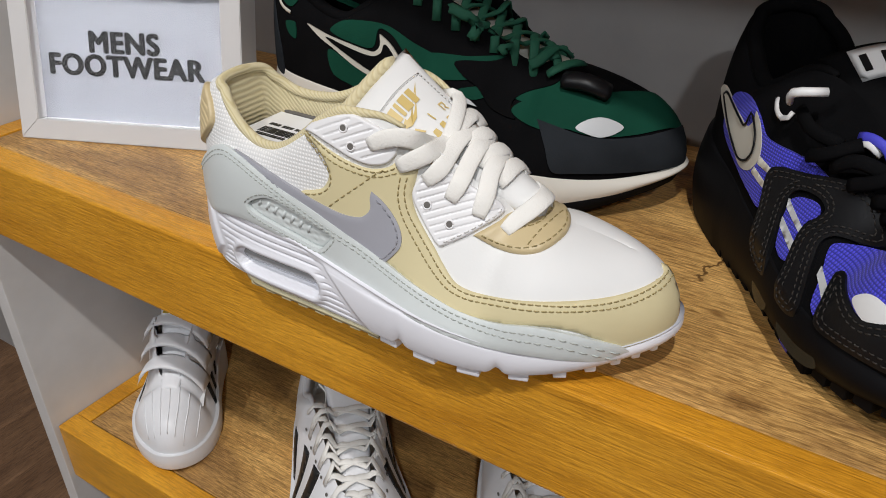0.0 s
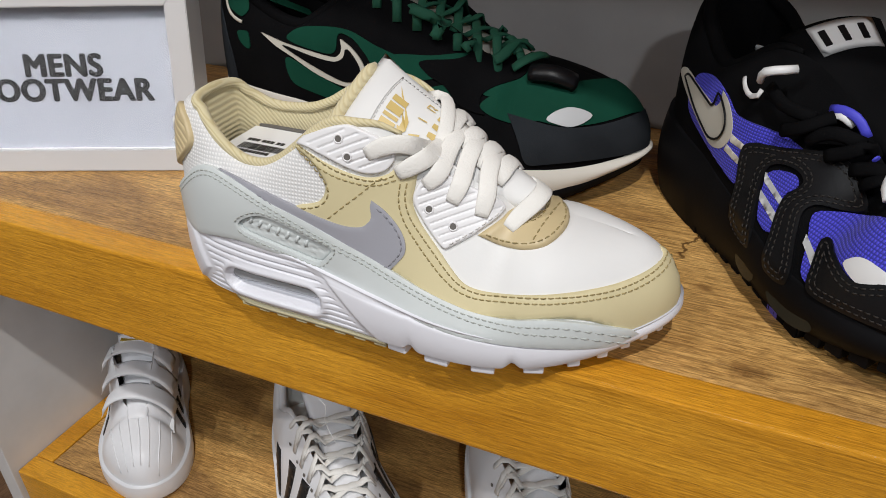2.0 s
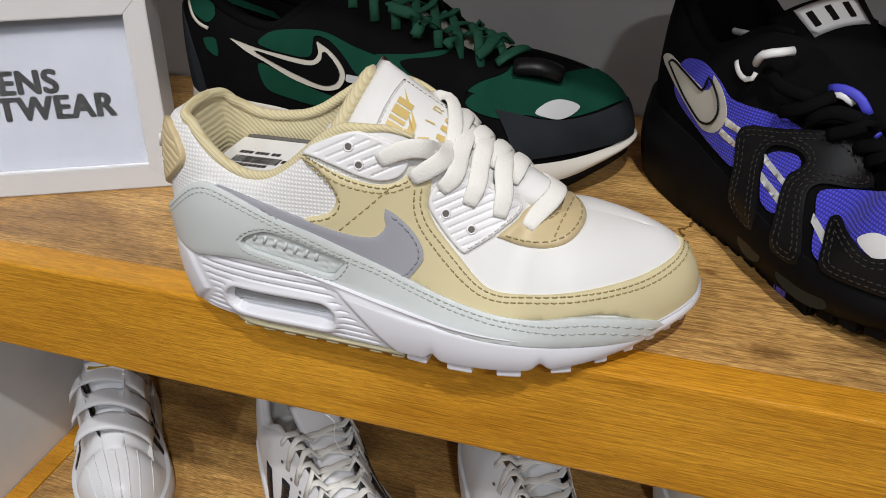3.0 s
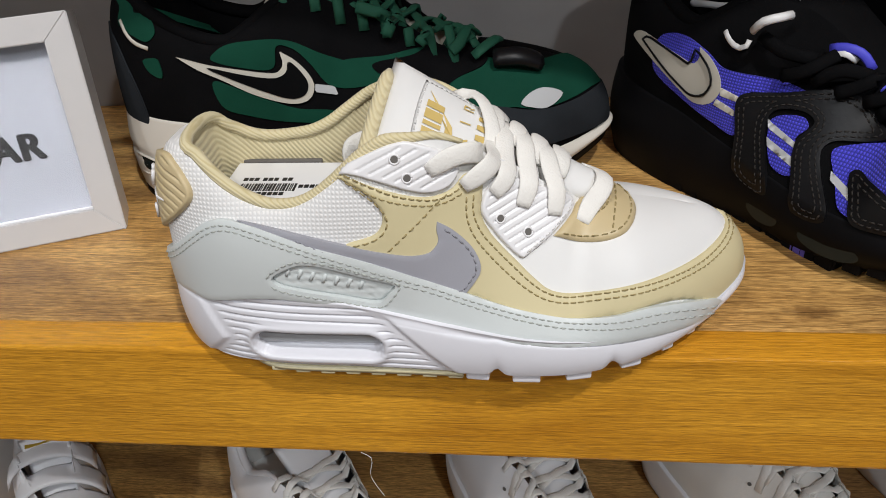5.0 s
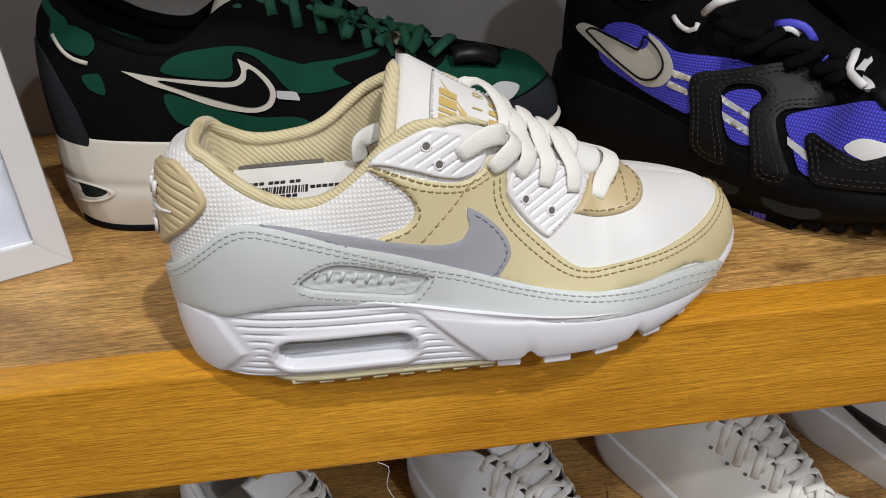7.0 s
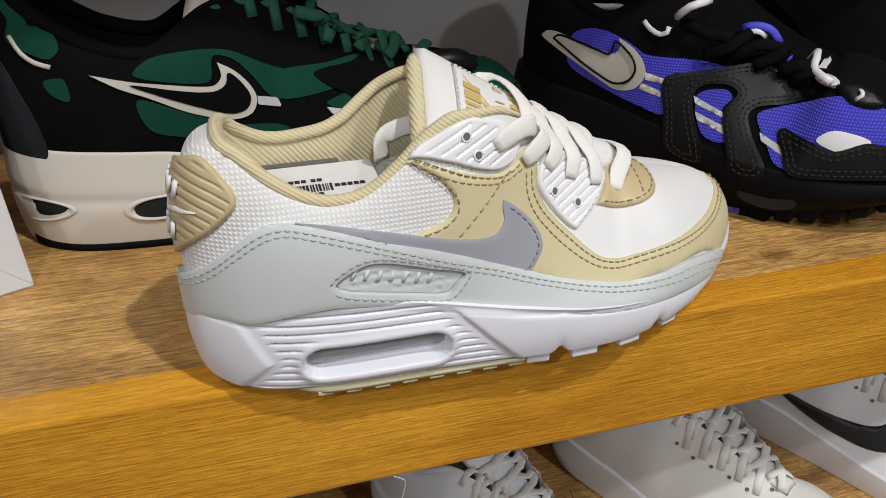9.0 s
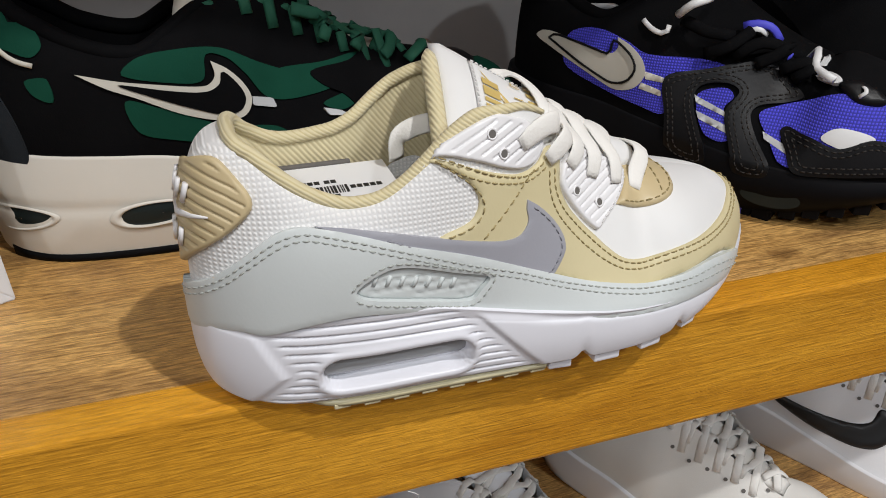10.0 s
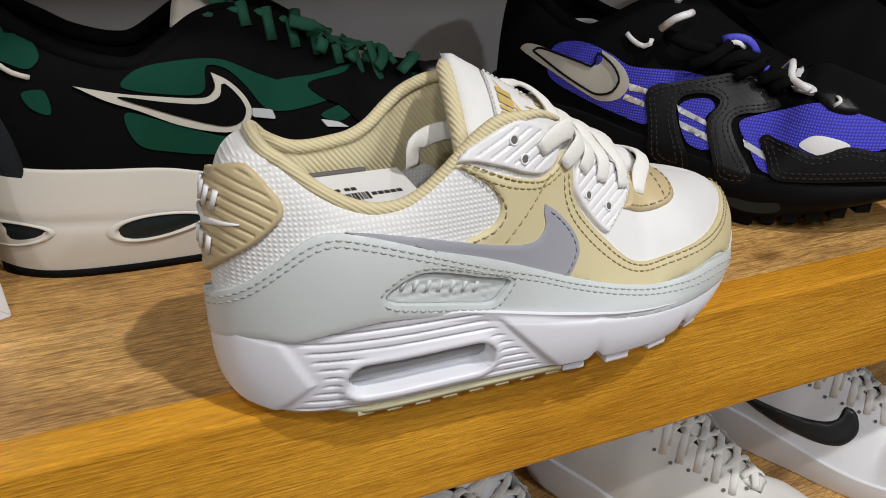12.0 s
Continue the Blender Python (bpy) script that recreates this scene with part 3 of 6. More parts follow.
hero_last.far = (curve((0.085, 0), (0.09, 0.012), (0.112, 0.0215), (0.15, 0.025), (0.19, 0.027), (0.25, 0.0275), (0.28, 0.030), (0.315, 0.0345), (0.35, 0.0365), (0.40, 0.036), (0.47, 0.031), (0.52, 0.026), (0.6, 0.018), (0.68, 0.013), (0.73, 0.0), (0.95, 0.0)),
                 curve((0.085, 0.1095), (0.092, 0.108), (0.115, 0.1005), (0.15, 0.0945), (0.19, 0.0925), (0.22, 0.0932), (0.25, 0.0945), (0.28, 0.0975), (0.315, 0.1035), (0.35, 0.1095), (0.39, 0.1135), (0.43, 0.1145), (0.47, 0.113), (0.52, 0.107), (0.6, 0.093), (0.68, 0.077), (0.74, 0.0672), (0.78, 0.0648), (0.84, 0.0612), (0.88, 0.0584), (0.93, 0.054)))
hero_last.feather = curve((0, 0.0465), (0.05, 0.0428), (0.11, 0.0405), (0.15, 0.0428), (0.2, 0.0445), (0.28, 0.0430), (0.36, 0.0385), (0.41, 0.0350), (0.49, 0.0295), (0.58, 0.0252), (0.68, 0.0215), (0.77, 0.0195), (0.86, 0.0195), (0.93, 0.0208), (1, 0.027))
hero_last.waist = curve((0, 0), (0.2, 0), (0.3, 0.0012), (0.4, 0.003), (0.5, 0.003), (0.6, 0.002), (0.7, 0.001), (0.8, 0), (1, 0))
hero_last.full = curve((0, 0.38), (0.03, 0.7), (0.08, 1.1), (0.15, 0.88), (0.22, 0.92), (0.30, 1.25), (0.4, 1.75), (0.55, 1.6), (0.68, 1.1), (0.78, 0.85), (0.9, 0.95), (1, 1.2))
hero = thing("sneaker", HERO_AT, "white, beige and pale grey leather running sneaker on the shelf edge", "sneaker", "display sneakers")
def hero_zone(p):
    if p.x < 0.128:
        return 0
    edge = 0.029 + 0.0175 * min(1, max(0, (p.x - 0.2) / 0.062))
    return 2 if p.x > 0.17 and p.y > 0.04 and p.z < edge + 0.002 else 1


upper(hero_last, [WHITE_MESH, WHITE_LEATHER, BEIGE_LEATHER], hero, label="white woven mesh and leather upper", zone=hero_zone)
collar_and_lining(hero_last, BEIGE_TWILL, BEIGE_KNIT, PAPER, hero, 0.52, 0.0029)

hero_rise = curve((0, 0.010), (0.012, 0.003), (0.03, 0.0), (0.19, 0.0), (0.22, 0.002), (0.25, 0.008), (0.286, 0.019))


def hero_low(x):
    return hero_rise(x) + 0.0045 * np.exp(-((x - 0.163) / 0.0028)**2) + 0.0045 * np.exp(-((x - 0.2155) / 0.0028)**2)


def step(x):
    return np.clip(x, 0, 1)**2 * (3 - 2 * np.clip(x, 0, 1))


def hero_carve(x, z, v, side):
    """Window, fine grooves and raised heel and front blocks on both walls of the midsole."""
    cx, cz, hw, hh, r = 0.0795, 0.0168, 0.0305, 0.0072, 0.0070
    dx, dz = np.maximum(np.abs(x - cx) - hw + r, 0), np.maximum(np.abs(z - cz) - hh + r, 0)
    d = np.sqrt(dx**2 + dz**2) - r
    out = 0.0085 * step((0.0008 - d) / 0.0016) - 0.0012 * np.exp(-((d - 0.0025) / 0.0022)**2)
    left = 0.0365 - np.where(z > 0.018, (z - 0.018) / 0.0234 * 0.012, (0.018 - z) / 0.015 * 0.014)
    right = 0.112 + (0.034 - z) / 0.033 * 0.0315
    out -= step((0.97 - v) / 0.12) * (0.0014 * step((left - x) / 0.003) * step((x - 0.002) / 0.01) + 0.0016 * step((x - right) / 0.003) * step((0.18 - x) / 0.05))
    field = step((x - left - 0.0035) / 0.002) * step((right - 0.004 - x) / 0.002) * step((d - 0.0035) / 0.0015)
    wave = 0.5 + 0.5 * np.cos((z + 0.03 * (x - 0.07)) * 2 * math.pi / 0.0039)
    out += 0.0011 * field * wave**6
    out += 0.0007 * np.exp(-((v - 0.9) / 0.05)**2) * step((x - 0.13) / 0.02)
    return out


def hero_profile(v, x):
    return 0.0022 * math.sin(math.pi * min(1, v * 1.15))**0.7 * np.ones_like(x) - 0.003 * max(0, 0.1 - v) / 0.1 + 0.0012 * v + 0.0012 * v**6


bm = sole_mesh(hero_last, hero_low, lambda x: hero_last.feather(x / 0.286) + 0.0012, hero_profile, 96, hero_carve)
part("midsole", bm, WHITE_RUBBER, hero, "white foam midsole with an air window", True)
T = tongue_surface((0.106, 0.003, 0.097), (0.1165, 0.0595, 0.1310), (0.215, 0.030, 0.067), (0.215, 0.050, 0.067), 0.003, sag=0.0005)
T[:, :, 2] += 0.0045 * np.sin(math.pi * np.linspace(0, 1, 17))[None, :] * np.clip(np.linspace(0, 1, 26) / 0.12, 0, 1)[:, None]
part("tongue", slab(bmesh.new(), T, 0.007), WHITE_LEATHER, hero, "", True)


# patterns of the hero sneaker, in metres, on three slants
PATTERN = {}
PATTERN["beige"] = [(0.0646, 0.0719), (0.0646, 0.0719), (0.0877, 0.052), (0.0963, 0.0458), (0.107, 0.0401), (0.1154, 0.0379), (0.1238, 0.0389), (0.1308, 0.0434), (0.1376, 0.04), (0.1368, 0.0333), (0.1346, 0.0252), (0.1368, 0.0162), (0.141, 0.0079), (0.146, -0.0009), (0.1504, -0.0091), (0.1559, -0.0172), (0.1629, -0.0211), (0.1729, -0.0234), (0.1881, -0.0249), (0.206, -0.0249), (0.2245, -0.0233), (0.2381, -0.0203), (0.2485, -0.0163), (0.2554, -0.0118), (0.2553, -0.0075), (0.2553, -0.0075), (0.2605, -0.0103), (0.2625, -0.018), (0.2642, -0.0276), (0.2628, -0.0352), (0.2555, -0.043), (0.2441, -0.0483), (0.2314, -0.0502), (0.2235, -0.0441), (0.2121, -0.0394), (0.1961, -0.0367), (0.1807, -0.0363), (0.1677, -0.0351), (0.1543, -0.0324), (0.1405, -0.0241), (0.1278, -0.0133), (0.1088, 0.0011), (0.0915, 0.0145), (0.0762, 0.0247), (0.0764, 0.0281), (0.0892, 0.0293), (0.0931, 0.0347), (0.0912, 0.0421), (0.0859, 0.0504)]
PATTERN["swoosh"] = [(0.1265, 0.0924), (0.1265, 0.0924), (0.1309, 0.0905), (0.1358, 0.0871), (0.1403, 0.0827), (0.1434, 0.0776), (0.1444, 0.0728), (0.1432, 0.0684), (0.1412, 0.0640), (0.1390, 0.0600), (0.1390, 0.0600), (0.1263, 0.0622), (0.1122, 0.0645), (0.0989, 0.0665), (0.0841, 0.0695), (0.0699, 0.0728), (0.058, 0.0752), (0.0494, 0.0771), (0.0494, 0.0771), (0.0619, 0.0769), (0.0779, 0.076), (0.0945, 0.0751), (0.1096, 0.0749), (0.1186, 0.0755), (0.1241, 0.0776), (0.1265, 0.0807), (0.1275, 0.0843), (0.1265, 0.0888)]
PATTERN["eyestay_top"] = [(0.0765, 0.0552), (0.0813, 0.0579), (0.0864, 0.0611), (0.1055, 0.0638), (0.115, 0.0596), (0.123, 0.0548), (0.1277, 0.0497), (0.1275, 0.0449), (0.1224, 0.0404), (0.114, 0.0399), (0.105, 0.0433), (0.0933, 0.0508), (0.0821, 0.0573)]
PATTERN["eyestay_front"] = [(0.1431, 0.0373), (0.1368, 0.0314), (0.1348, 0.0252), (0.1393, 0.0142), (0.1446, 0.0046), (0.1482, -0.0003), (0.1482, -0.0003), (0.1624, 0.0058), (0.176, 0.014), (0.1797, 0.0174), (0.1797, 0.0174), (0.1774, 0.0218), (0.1677, 0.0271), (0.154, 0.0357)]
PATTERN["tan"] = [(0.1645, 0.0055), (0.1645, 0.0055), (0.1758, -0.0007), (0.186, -0.0035), (0.1963, -0.0021), (0.2078, 0.0051), (0.2123, 0.0115), (0.2126, 0.0176), (0.2081, 0.0236), (0.2003, 0.0228), (0.1816, 0.0163), (0.1774, 0.0129)]
PATTERN["mint"] = [(-0.0117, 0.0565), (-0.0117, 0.0565), (-0.0059, 0.0538), (0.0065, 0.0553), (0.0164, 0.0597), (0.0276, 0.0674), (0.0359, 0.0738), (0.0438, 0.0767), (0.0557, 0.0759), (0.0679, 0.0742), (0.0807, 0.0721), (0.1008, 0.07), (0.1127, 0.0681), (0.1256, 0.0652), (0.1389, 0.0625), (0.1553, 0.0595), (0.1696, 0.0584), (0.1845, 0.059), (0.1998, 0.0637), (0.2139, 0.0707), (0.2352, 0.0769), (0.2374, 0.0761), (0.2374, 0.0761), (0.2303, 0.0652), (0.2103, 0.0553), (0.1916, 0.0489), (0.1731, 0.045), (0.1535, 0.0434), (0.127, 0.0435), (0.1094, 0.0447), (0.0903, 0.0457), (0.0768, 0.0456), (0.0638, 0.0445), (0.051, 0.0416), (0.0383, 0.0379), (0.0297, 0.0359), (0.0187, 0.037), (0.0018, 0.0365), (-0.0071, 0.0376), (-0.011, 0.0423), (-0.0122, 0.049)]
PATTERN["mint_window"] = [(0.0635, 0.0538), (0.0688, 0.059), (0.076, 0.063), (0.0842, 0.0639), (0.099, 0.0625), (0.1129, 0.061), (0.1104, 0.0564), (0.106, 0.0515), (0.0905, 0.0509), (0.0758, 0.0506), (0.0656, 0.0514)]
PATTERN["heel_tab"] = [(-0.009, 0.0992), (-0.0052, 0.102), (0.0008, 0.0999), (0.0087, 0.1003), (0.0159, 0.0996), (0.0222, 0.0933), (0.0271, 0.0875), (0.0282, 0.0835), (0.0261, 0.0793), (0.0174, 0.072), (0.0051, 0.0654), (-0.0074, 0.061), (-0.011, 0.0628), (-0.0116, 0.0693), (-0.0106, 0.0823)]
PATTERN["st_toe1"] = [(0.1326, 0.0342), (0.131, 0.0266), (0.1329, 0.017), (0.1379, 0.0074), (0.1435, -0.0023), (0.149, -0.0119), (0.1545, -0.0186), (0.1624, -0.023), (0.1754, -0.0251), (0.1932, -0.0268), (0.2113, -0.0272), (0.2272, -0.0257), (0.2409, -0.0219), (0.2509, -0.0169), (0.2574, -0.0113)]
PATTERN["st_toe2"] = [(0.1293, 0.0342), (0.1279, 0.0253), (0.1298, 0.0157), (0.1346, 0.0057), (0.1407, -0.0051), (0.1469, -0.0146), (0.1532, -0.0213), (0.1624, -0.0257), (0.1754, -0.0277), (0.1932, -0.0295), (0.2114, -0.0296), (0.2287, -0.0281), (0.2423, -0.0243), (0.2535, -0.0185), (0.2603, -0.0127)]
PATTERN["st_mint1"] = [(-0.0106, 0.0517), (0.0034, 0.0525), (0.0161, 0.0571), (0.0275, 0.0647), (0.0368, 0.0715), (0.0447, 0.0743), (0.0557, 0.0734), (0.068, 0.0717), (0.0851, 0.069), (0.1033, 0.066), (0.1231, 0.0631), (0.139, 0.0598), (0.1553, 0.0573), (0.1695, 0.0561), (0.1844, 0.0567), (0.2017, 0.0616), (0.217, 0.0685), (0.2359, 0.0736)]
PATTERN["st_mint2"] = [(-0.0107, 0.049), (0.003, 0.05), (0.0164, 0.0547), (0.0284, 0.0628), (0.0378, 0.0695), (0.0453, 0.0722), (0.0557, 0.0713), (0.068, 0.0696), (0.0851, 0.067), (0.1034, 0.064), (0.1232, 0.0609), (0.1391, 0.0576), (0.1554, 0.055), (0.1695, 0.0538), (0.1859, 0.0544), (0.2039, 0.0594), (0.2201, 0.0659), (0.2354, 0.07)]
PATTERN["st_win"] = [(0.0615, 0.0536), (0.0676, 0.0602), (0.0754, 0.0646), (0.0842, 0.0656), (0.099, 0.0642), (0.1147, 0.0622), (0.1122, 0.0556), (0.107, 0.0498), (0.0905, 0.0491), (0.0756, 0.0488), (0.0645, 0.0498)]
PATTERN["st_mesh"] = [(0.0821, 0.0544), (0.0883, 0.0464), (0.0929, 0.0393), (0.0948, 0.033), (0.0922, 0.0284), (0.0866, 0.0266), (0.0796, 0.0271)]
PATTERN["st_eye1"] = [(0.0675, 0.0711), (0.0899, 0.0502), (0.0986, 0.0433), (0.1098, 0.038), (0.1181, 0.0363), (0.1266, 0.0381), (0.1327, 0.0423)]
PATTERN["st_eye2"] = [(0.0812, 0.0563), (0.0883, 0.0478), (0.0977, 0.0406), (0.1097, 0.0355), (0.1187, 0.0341), (0.1279, 0.0359)]
PATTERN["st_diag"] = [(0.0892, 0.0182), (0.0979, 0.0236), (0.1096, 0.0309), (0.1167, 0.0355), (0.1215, 0.0376)]
PATTERN["st_tan1"] = [(0.1678, 0.0055), (0.1785, 0.0004), (0.1874, -0.0017), (0.196, -0), (0.2061, 0.0067), (0.2105, 0.0123), (0.2107, 0.017)]
PATTERN["st_tan2"] = [(0.19, -0.0006), (0.1958, 0.0061), (0.2035, 0.0125), (0.2095, 0.0167)]
PATTERN["st_tan3"] = [(0.1867, 0.008), (0.1949, 0.0097), (0.2011, 0.0145), (0.2045, 0.0196)]
PATTERN["st_front"] = [(0.1501, 0.0019), (0.1629, 0.0077), (0.1755, 0.0157), (0.1777, 0.0185)]
PATTERN["eyelets"] = [(0.1022, 0.0575), (0.1055, 0.0488), (0.1423, 0.0205), (0.1533, 0.0109), (0.1148, 0.0492), (0.128, 0.0388), (0.1404, 0.0325), (0.1527, 0.0232), (0.1664, 0.0145), (0.1792, 0.0069)]
PATTERN["l1"] = [(0.1142, 0.0492), (0.1212, 0.0523), (0.1308, 0.0534), (0.1404, 0.0501), (0.1513, 0.0495)]
PATTERN["l2"] = [(0.1282, 0.0388), (0.1335, 0.0414), (0.1417, 0.0448), (0.1499, 0.0495), (0.1571, 0.055)]
PATTERN["l3"] = [(0.1409, 0.0319), (0.1472, 0.036), (0.1541, 0.0466), (0.16, 0.0553), (0.1661, 0.0615)]
PATTERN["l4"] = [(0.1533, 0.0224), (0.1581, 0.0306), (0.1641, 0.043), (0.1693, 0.0518), (0.1745, 0.0572)]
PATTERN["l5"] = [(0.1667, 0.0143), (0.1699, 0.0239), (0.1733, 0.0358), (0.1773, 0.0437), (0.1819, 0.0491)]
PATTERN["l6"] = [(0.1795, 0.0069), (0.1856, 0.0116), (0.1941, 0.0186), (0.2025, 0.0263), (0.2001, 0.0322)]
PATTERN["l7"] = [(0.1533, 0.082), (0.1566, 0.0757), (0.1557, 0.0646), (0.1527, 0.0532), (0.1485, 0.0476)]
PATTERN["l8"] = [(0.1542, 0.0549), (0.163, 0.0665), (0.1682, 0.069), (0.1741, 0.0647)]
PATTERN["l9"] = [(0.1627, 0.0482), (0.1689, 0.0562), (0.176, 0.0594), (0.1775, 0.0557)]
PATTERN["l10"] = [(0.1683, 0.0386), (0.176, 0.0469), (0.1819, 0.0508), (0.1848, 0.0463)]
PATTERN["l11"] = [(0.1765, 0.0299), (0.1845, 0.0395), (0.1903, 0.0425), (0.1941, 0.0382)]
PATTERN["g_cream"] = [(0.0634, 0.0958), (0.0634, 0.0958), (0.082, 0.0945), (0.0996, 0.095), (0.1152, 0.096), (0.1221, 0.0977), (0.1253, 0.1028), (0.1235, 0.1099), (0.1235, 0.1099), (0.131, 0.1068), (0.1377, 0.1008), (0.1409, 0.0939), (0.1389, 0.0858), (0.1325, 0.0816), (0.1233, 0.0807), (0.1078, 0.0824), (0.0896, 0.0875), (0.077, 0.0904)]
PATTERN["g_black"] = [(0.0819, 0.0928), (0.1057, 0.0928), (0.1213, 0.0944), (0.1272, 0.099), (0.1282, 0.1053), (0.1332, 0.1021), (0.138, 0.0946), (0.1365, 0.0877), (0.1297, 0.0841), (0.1175, 0.085), (0.0991, 0.0884)]
PATTERN["g_top"] = [(0.0836, 0.0977), (0.0893, 0.1063), (0.1059, 0.1129), (0.1274, 0.1171), (0.1455, 0.1132), (0.167, 0.1124), (0.1799, 0.1196), (0.1826, 0.1104), (0.1681, 0.1004), (0.1486, 0.0957), (0.1384, 0.1065), (0.1304, 0.1128), (0.1216, 0.1128), (0.1203, 0.1004), (0.1121, 0.0971)]
PATTERN["g_under"] = [(0.0845, 0.0851), (0.0986, 0.0838), (0.1139, 0.0808), (0.1322, 0.0783), (0.1518, 0.0811), (0.1594, 0.0766), (0.1283, 0.0696), (0.1027, 0.0687), (0.0889, 0.071)]
PATTERN["g_heel1"] = [(0.0257, 0.1208), (0.0059, 0.1388), (0.0443, 0.1168), (0.05, 0.108), (0.046, 0.102), (0.0385, 0.1032), (0.0247, 0.1101)]
PATTERN["g_heel2"] = [(0.0413, 0.0904), (0.0469, 0.0925), (0.0514, 0.0923), (0.0529, 0.0819), (0.0447, 0.084)]
PATTERN["g_counter"] = [(-0.012, 0.104), (0.004, 0.112), (0.016, 0.103), (0.026, 0.085), (0.033, 0.068), (0.034, 0.052), (0.02, 0.049), (-0.012, 0.052)]
PATTERN["g_over"] = [(0.1535, 0.0271), (0.182, 0.0273), (0.2104, 0.0414), (0.2188, 0.0401), (0.2236, 0.0254), (0.2244, 0.013), (0.2181, 0.0075), (0.2024, 0.0051), (0.1934, 0.0004), (0.1913, -0.0071), (0.1941, -0.0134), (0.1784, -0.0053), (0.1687, 0.0093), (0.1583, 0.0183)]
PATTERN["g_bar"] = [(0.1414, 0.0949), (0.1499, 0.096), (0.1522, 0.0911), (0.1413, 0.0903)]
PATTERN["g_bar2"] = [(0.1749, 0.094), (0.1836, 0.0939), (0.1896, 0.0915), (0.178, 0.0901)]
PATTERN["g_side"] = [(0.1748, 0.0963), (0.1817, 0.1023), (0.1927, 0.1095), (0.1984, 0.1117), (0.1932, 0.1027), (0.185, 0.0945)]
PATTERN["g_toe"] = [(0.1914, -0.0067), (0.2006, -0.0007), (0.2248, 0.0015), (0.2542, 0.0023), (0.2844, 0.0041), (0.3045, -0.0001), (0.3132, -0.0103), (0.3129, -0.0173), (0.292, -0.021), (0.2721, -0.0256), (0.2534, -0.0278), (0.2387, -0.0268), (0.2242, -0.0224), (0.2103, -0.0223), (0.1985, -0.0151)]
PATTERN["g_vamp"] = [(0.1357, 0.0337), (0.1627, 0.0303), (0.1894, 0.0298), (0.2125, 0.0244), (0.2257, 0.0119), (0.2391, 0.0012), (0.2177, 0.0008), (0.1988, -0.0013), (0.1858, 0.0071), (0.1667, 0.0152), (0.1474, 0.0219)]
PATTERN["g_mud"] = [(0.208, -0.0153), (0.208, -0.0153), (0.219, -0.0207), (0.2351, -0.0268), (0.2534, -0.0289), (0.276, -0.0266), (0.2964, -0.021), (0.3154, -0.0133), (0.3196, -0.0206), (0.315, -0.0327), (0.3017, -0.0435), (0.2707, -0.049), (0.2258, -0.0504), (0.2166, -0.0485), (0.2122, -0.0334)]
PATTERN["g_silver"] = [(0.2306, -0.0221), (0.2385, -0.0171), (0.2494, -0.0159), (0.2617, -0.0215), (0.2551, -0.0263), (0.246, -0.0282), (0.2368, -0.0257)]
PATTERN["g_line"] = [(0.0266, 0.1123), (0.033, 0.1037), (0.0393, 0.0996), (0.0461, 0.098)]
PATTERN["g_la"] = [(0.151, 0.0616), (0.1682, 0.0538), (0.1854, 0.0615)]
PATTERN["g_lb"] = [(0.1645, 0.0412), (0.1813, 0.064), (0.1998, 0.0632)]
PATTERN["g_lc"] = [(0.1701, 0.0502), (0.1937, 0.0548), (0.2075, 0.0465)]
PATTERN["g_ld"] = [(0.1837, 0.0317), (0.2036, 0.0491), (0.2175, 0.048)]
PATTERN["g_le"] = [(0.1958, 0.0527), (0.2138, 0.0403), (0.2217, 0.0239)]
PATTERN["g_lf"] = [(0.2029, 0.0223), (0.2185, 0.0277), (0.2337, 0.0333)]
PATTERN["g_lg"] = [(0.2169, 0.0127), (0.2299, 0.0163), (0.2382, 0.0204)]
PATTERN["g_tog"] = [(0.2252, 0.0076), (0.2357, 0.0032), (0.2519, -0.0014)]
PATTERN["b_cream"] = [(0.0239, 0.0604), (0.0281, 0.0621), (0.0424, 0.0544), (0.0598, 0.0444), (0.0693, 0.0399), (0.0725, 0.0431), (0.0718, 0.049), (0.0718, 0.049), (0.0792, 0.0427), (0.0861, 0.0333), (0.0882, 0.0241), (0.0832, 0.0174), (0.0735, 0.0177), (0.0649, 0.0233), (0.047, 0.038), (0.0322, 0.0513)]
PATTERN["b_bar1"] = [(0.0876, 0.0265), (0.0992, 0.0215), (0.1001, 0.0182), (0.0887, 0.0217)]
PATTERN["b_bar2"] = [(0.0867, 0.02), (0.098, 0.014), (0.0983, 0.0106), (0.0855, 0.0168)]
PATTERN["b_rear"] = [(0.0404, 0.0486), (0.045, 0.0575), (0.0592, 0.0568), (0.0758, 0.0466), (0.0889, 0.0363), (0.1214, 0.0312), (0.1346, 0.025), (0.106, 0.0246), (0.0992, 0.0209), (0.1006, 0.0006), (0.0856, 0.0071), (0.0617, 0.022), (0.0429, 0.037)]
PATTERN["b_mid"] = [(0.118, 0.0088), (0.1226, 0.0129), (0.1346, 0.0128), (0.1379, 0.0075), (0.1327, 0.0009), (0.1354, -0.0183), (0.1296, -0.019), (0.1222, -0.0127)]
PATTERN["b_s1"] = [(0.117, 0.0106), (0.1331, -0.0008), (0.1344, -0.005), (0.1182, 0.0057)]
PATTERN["b_s2"] = [(0.1184, 0.0008), (0.1345, -0.0099), (0.1345, -0.0148), (0.1196, -0.0044)]
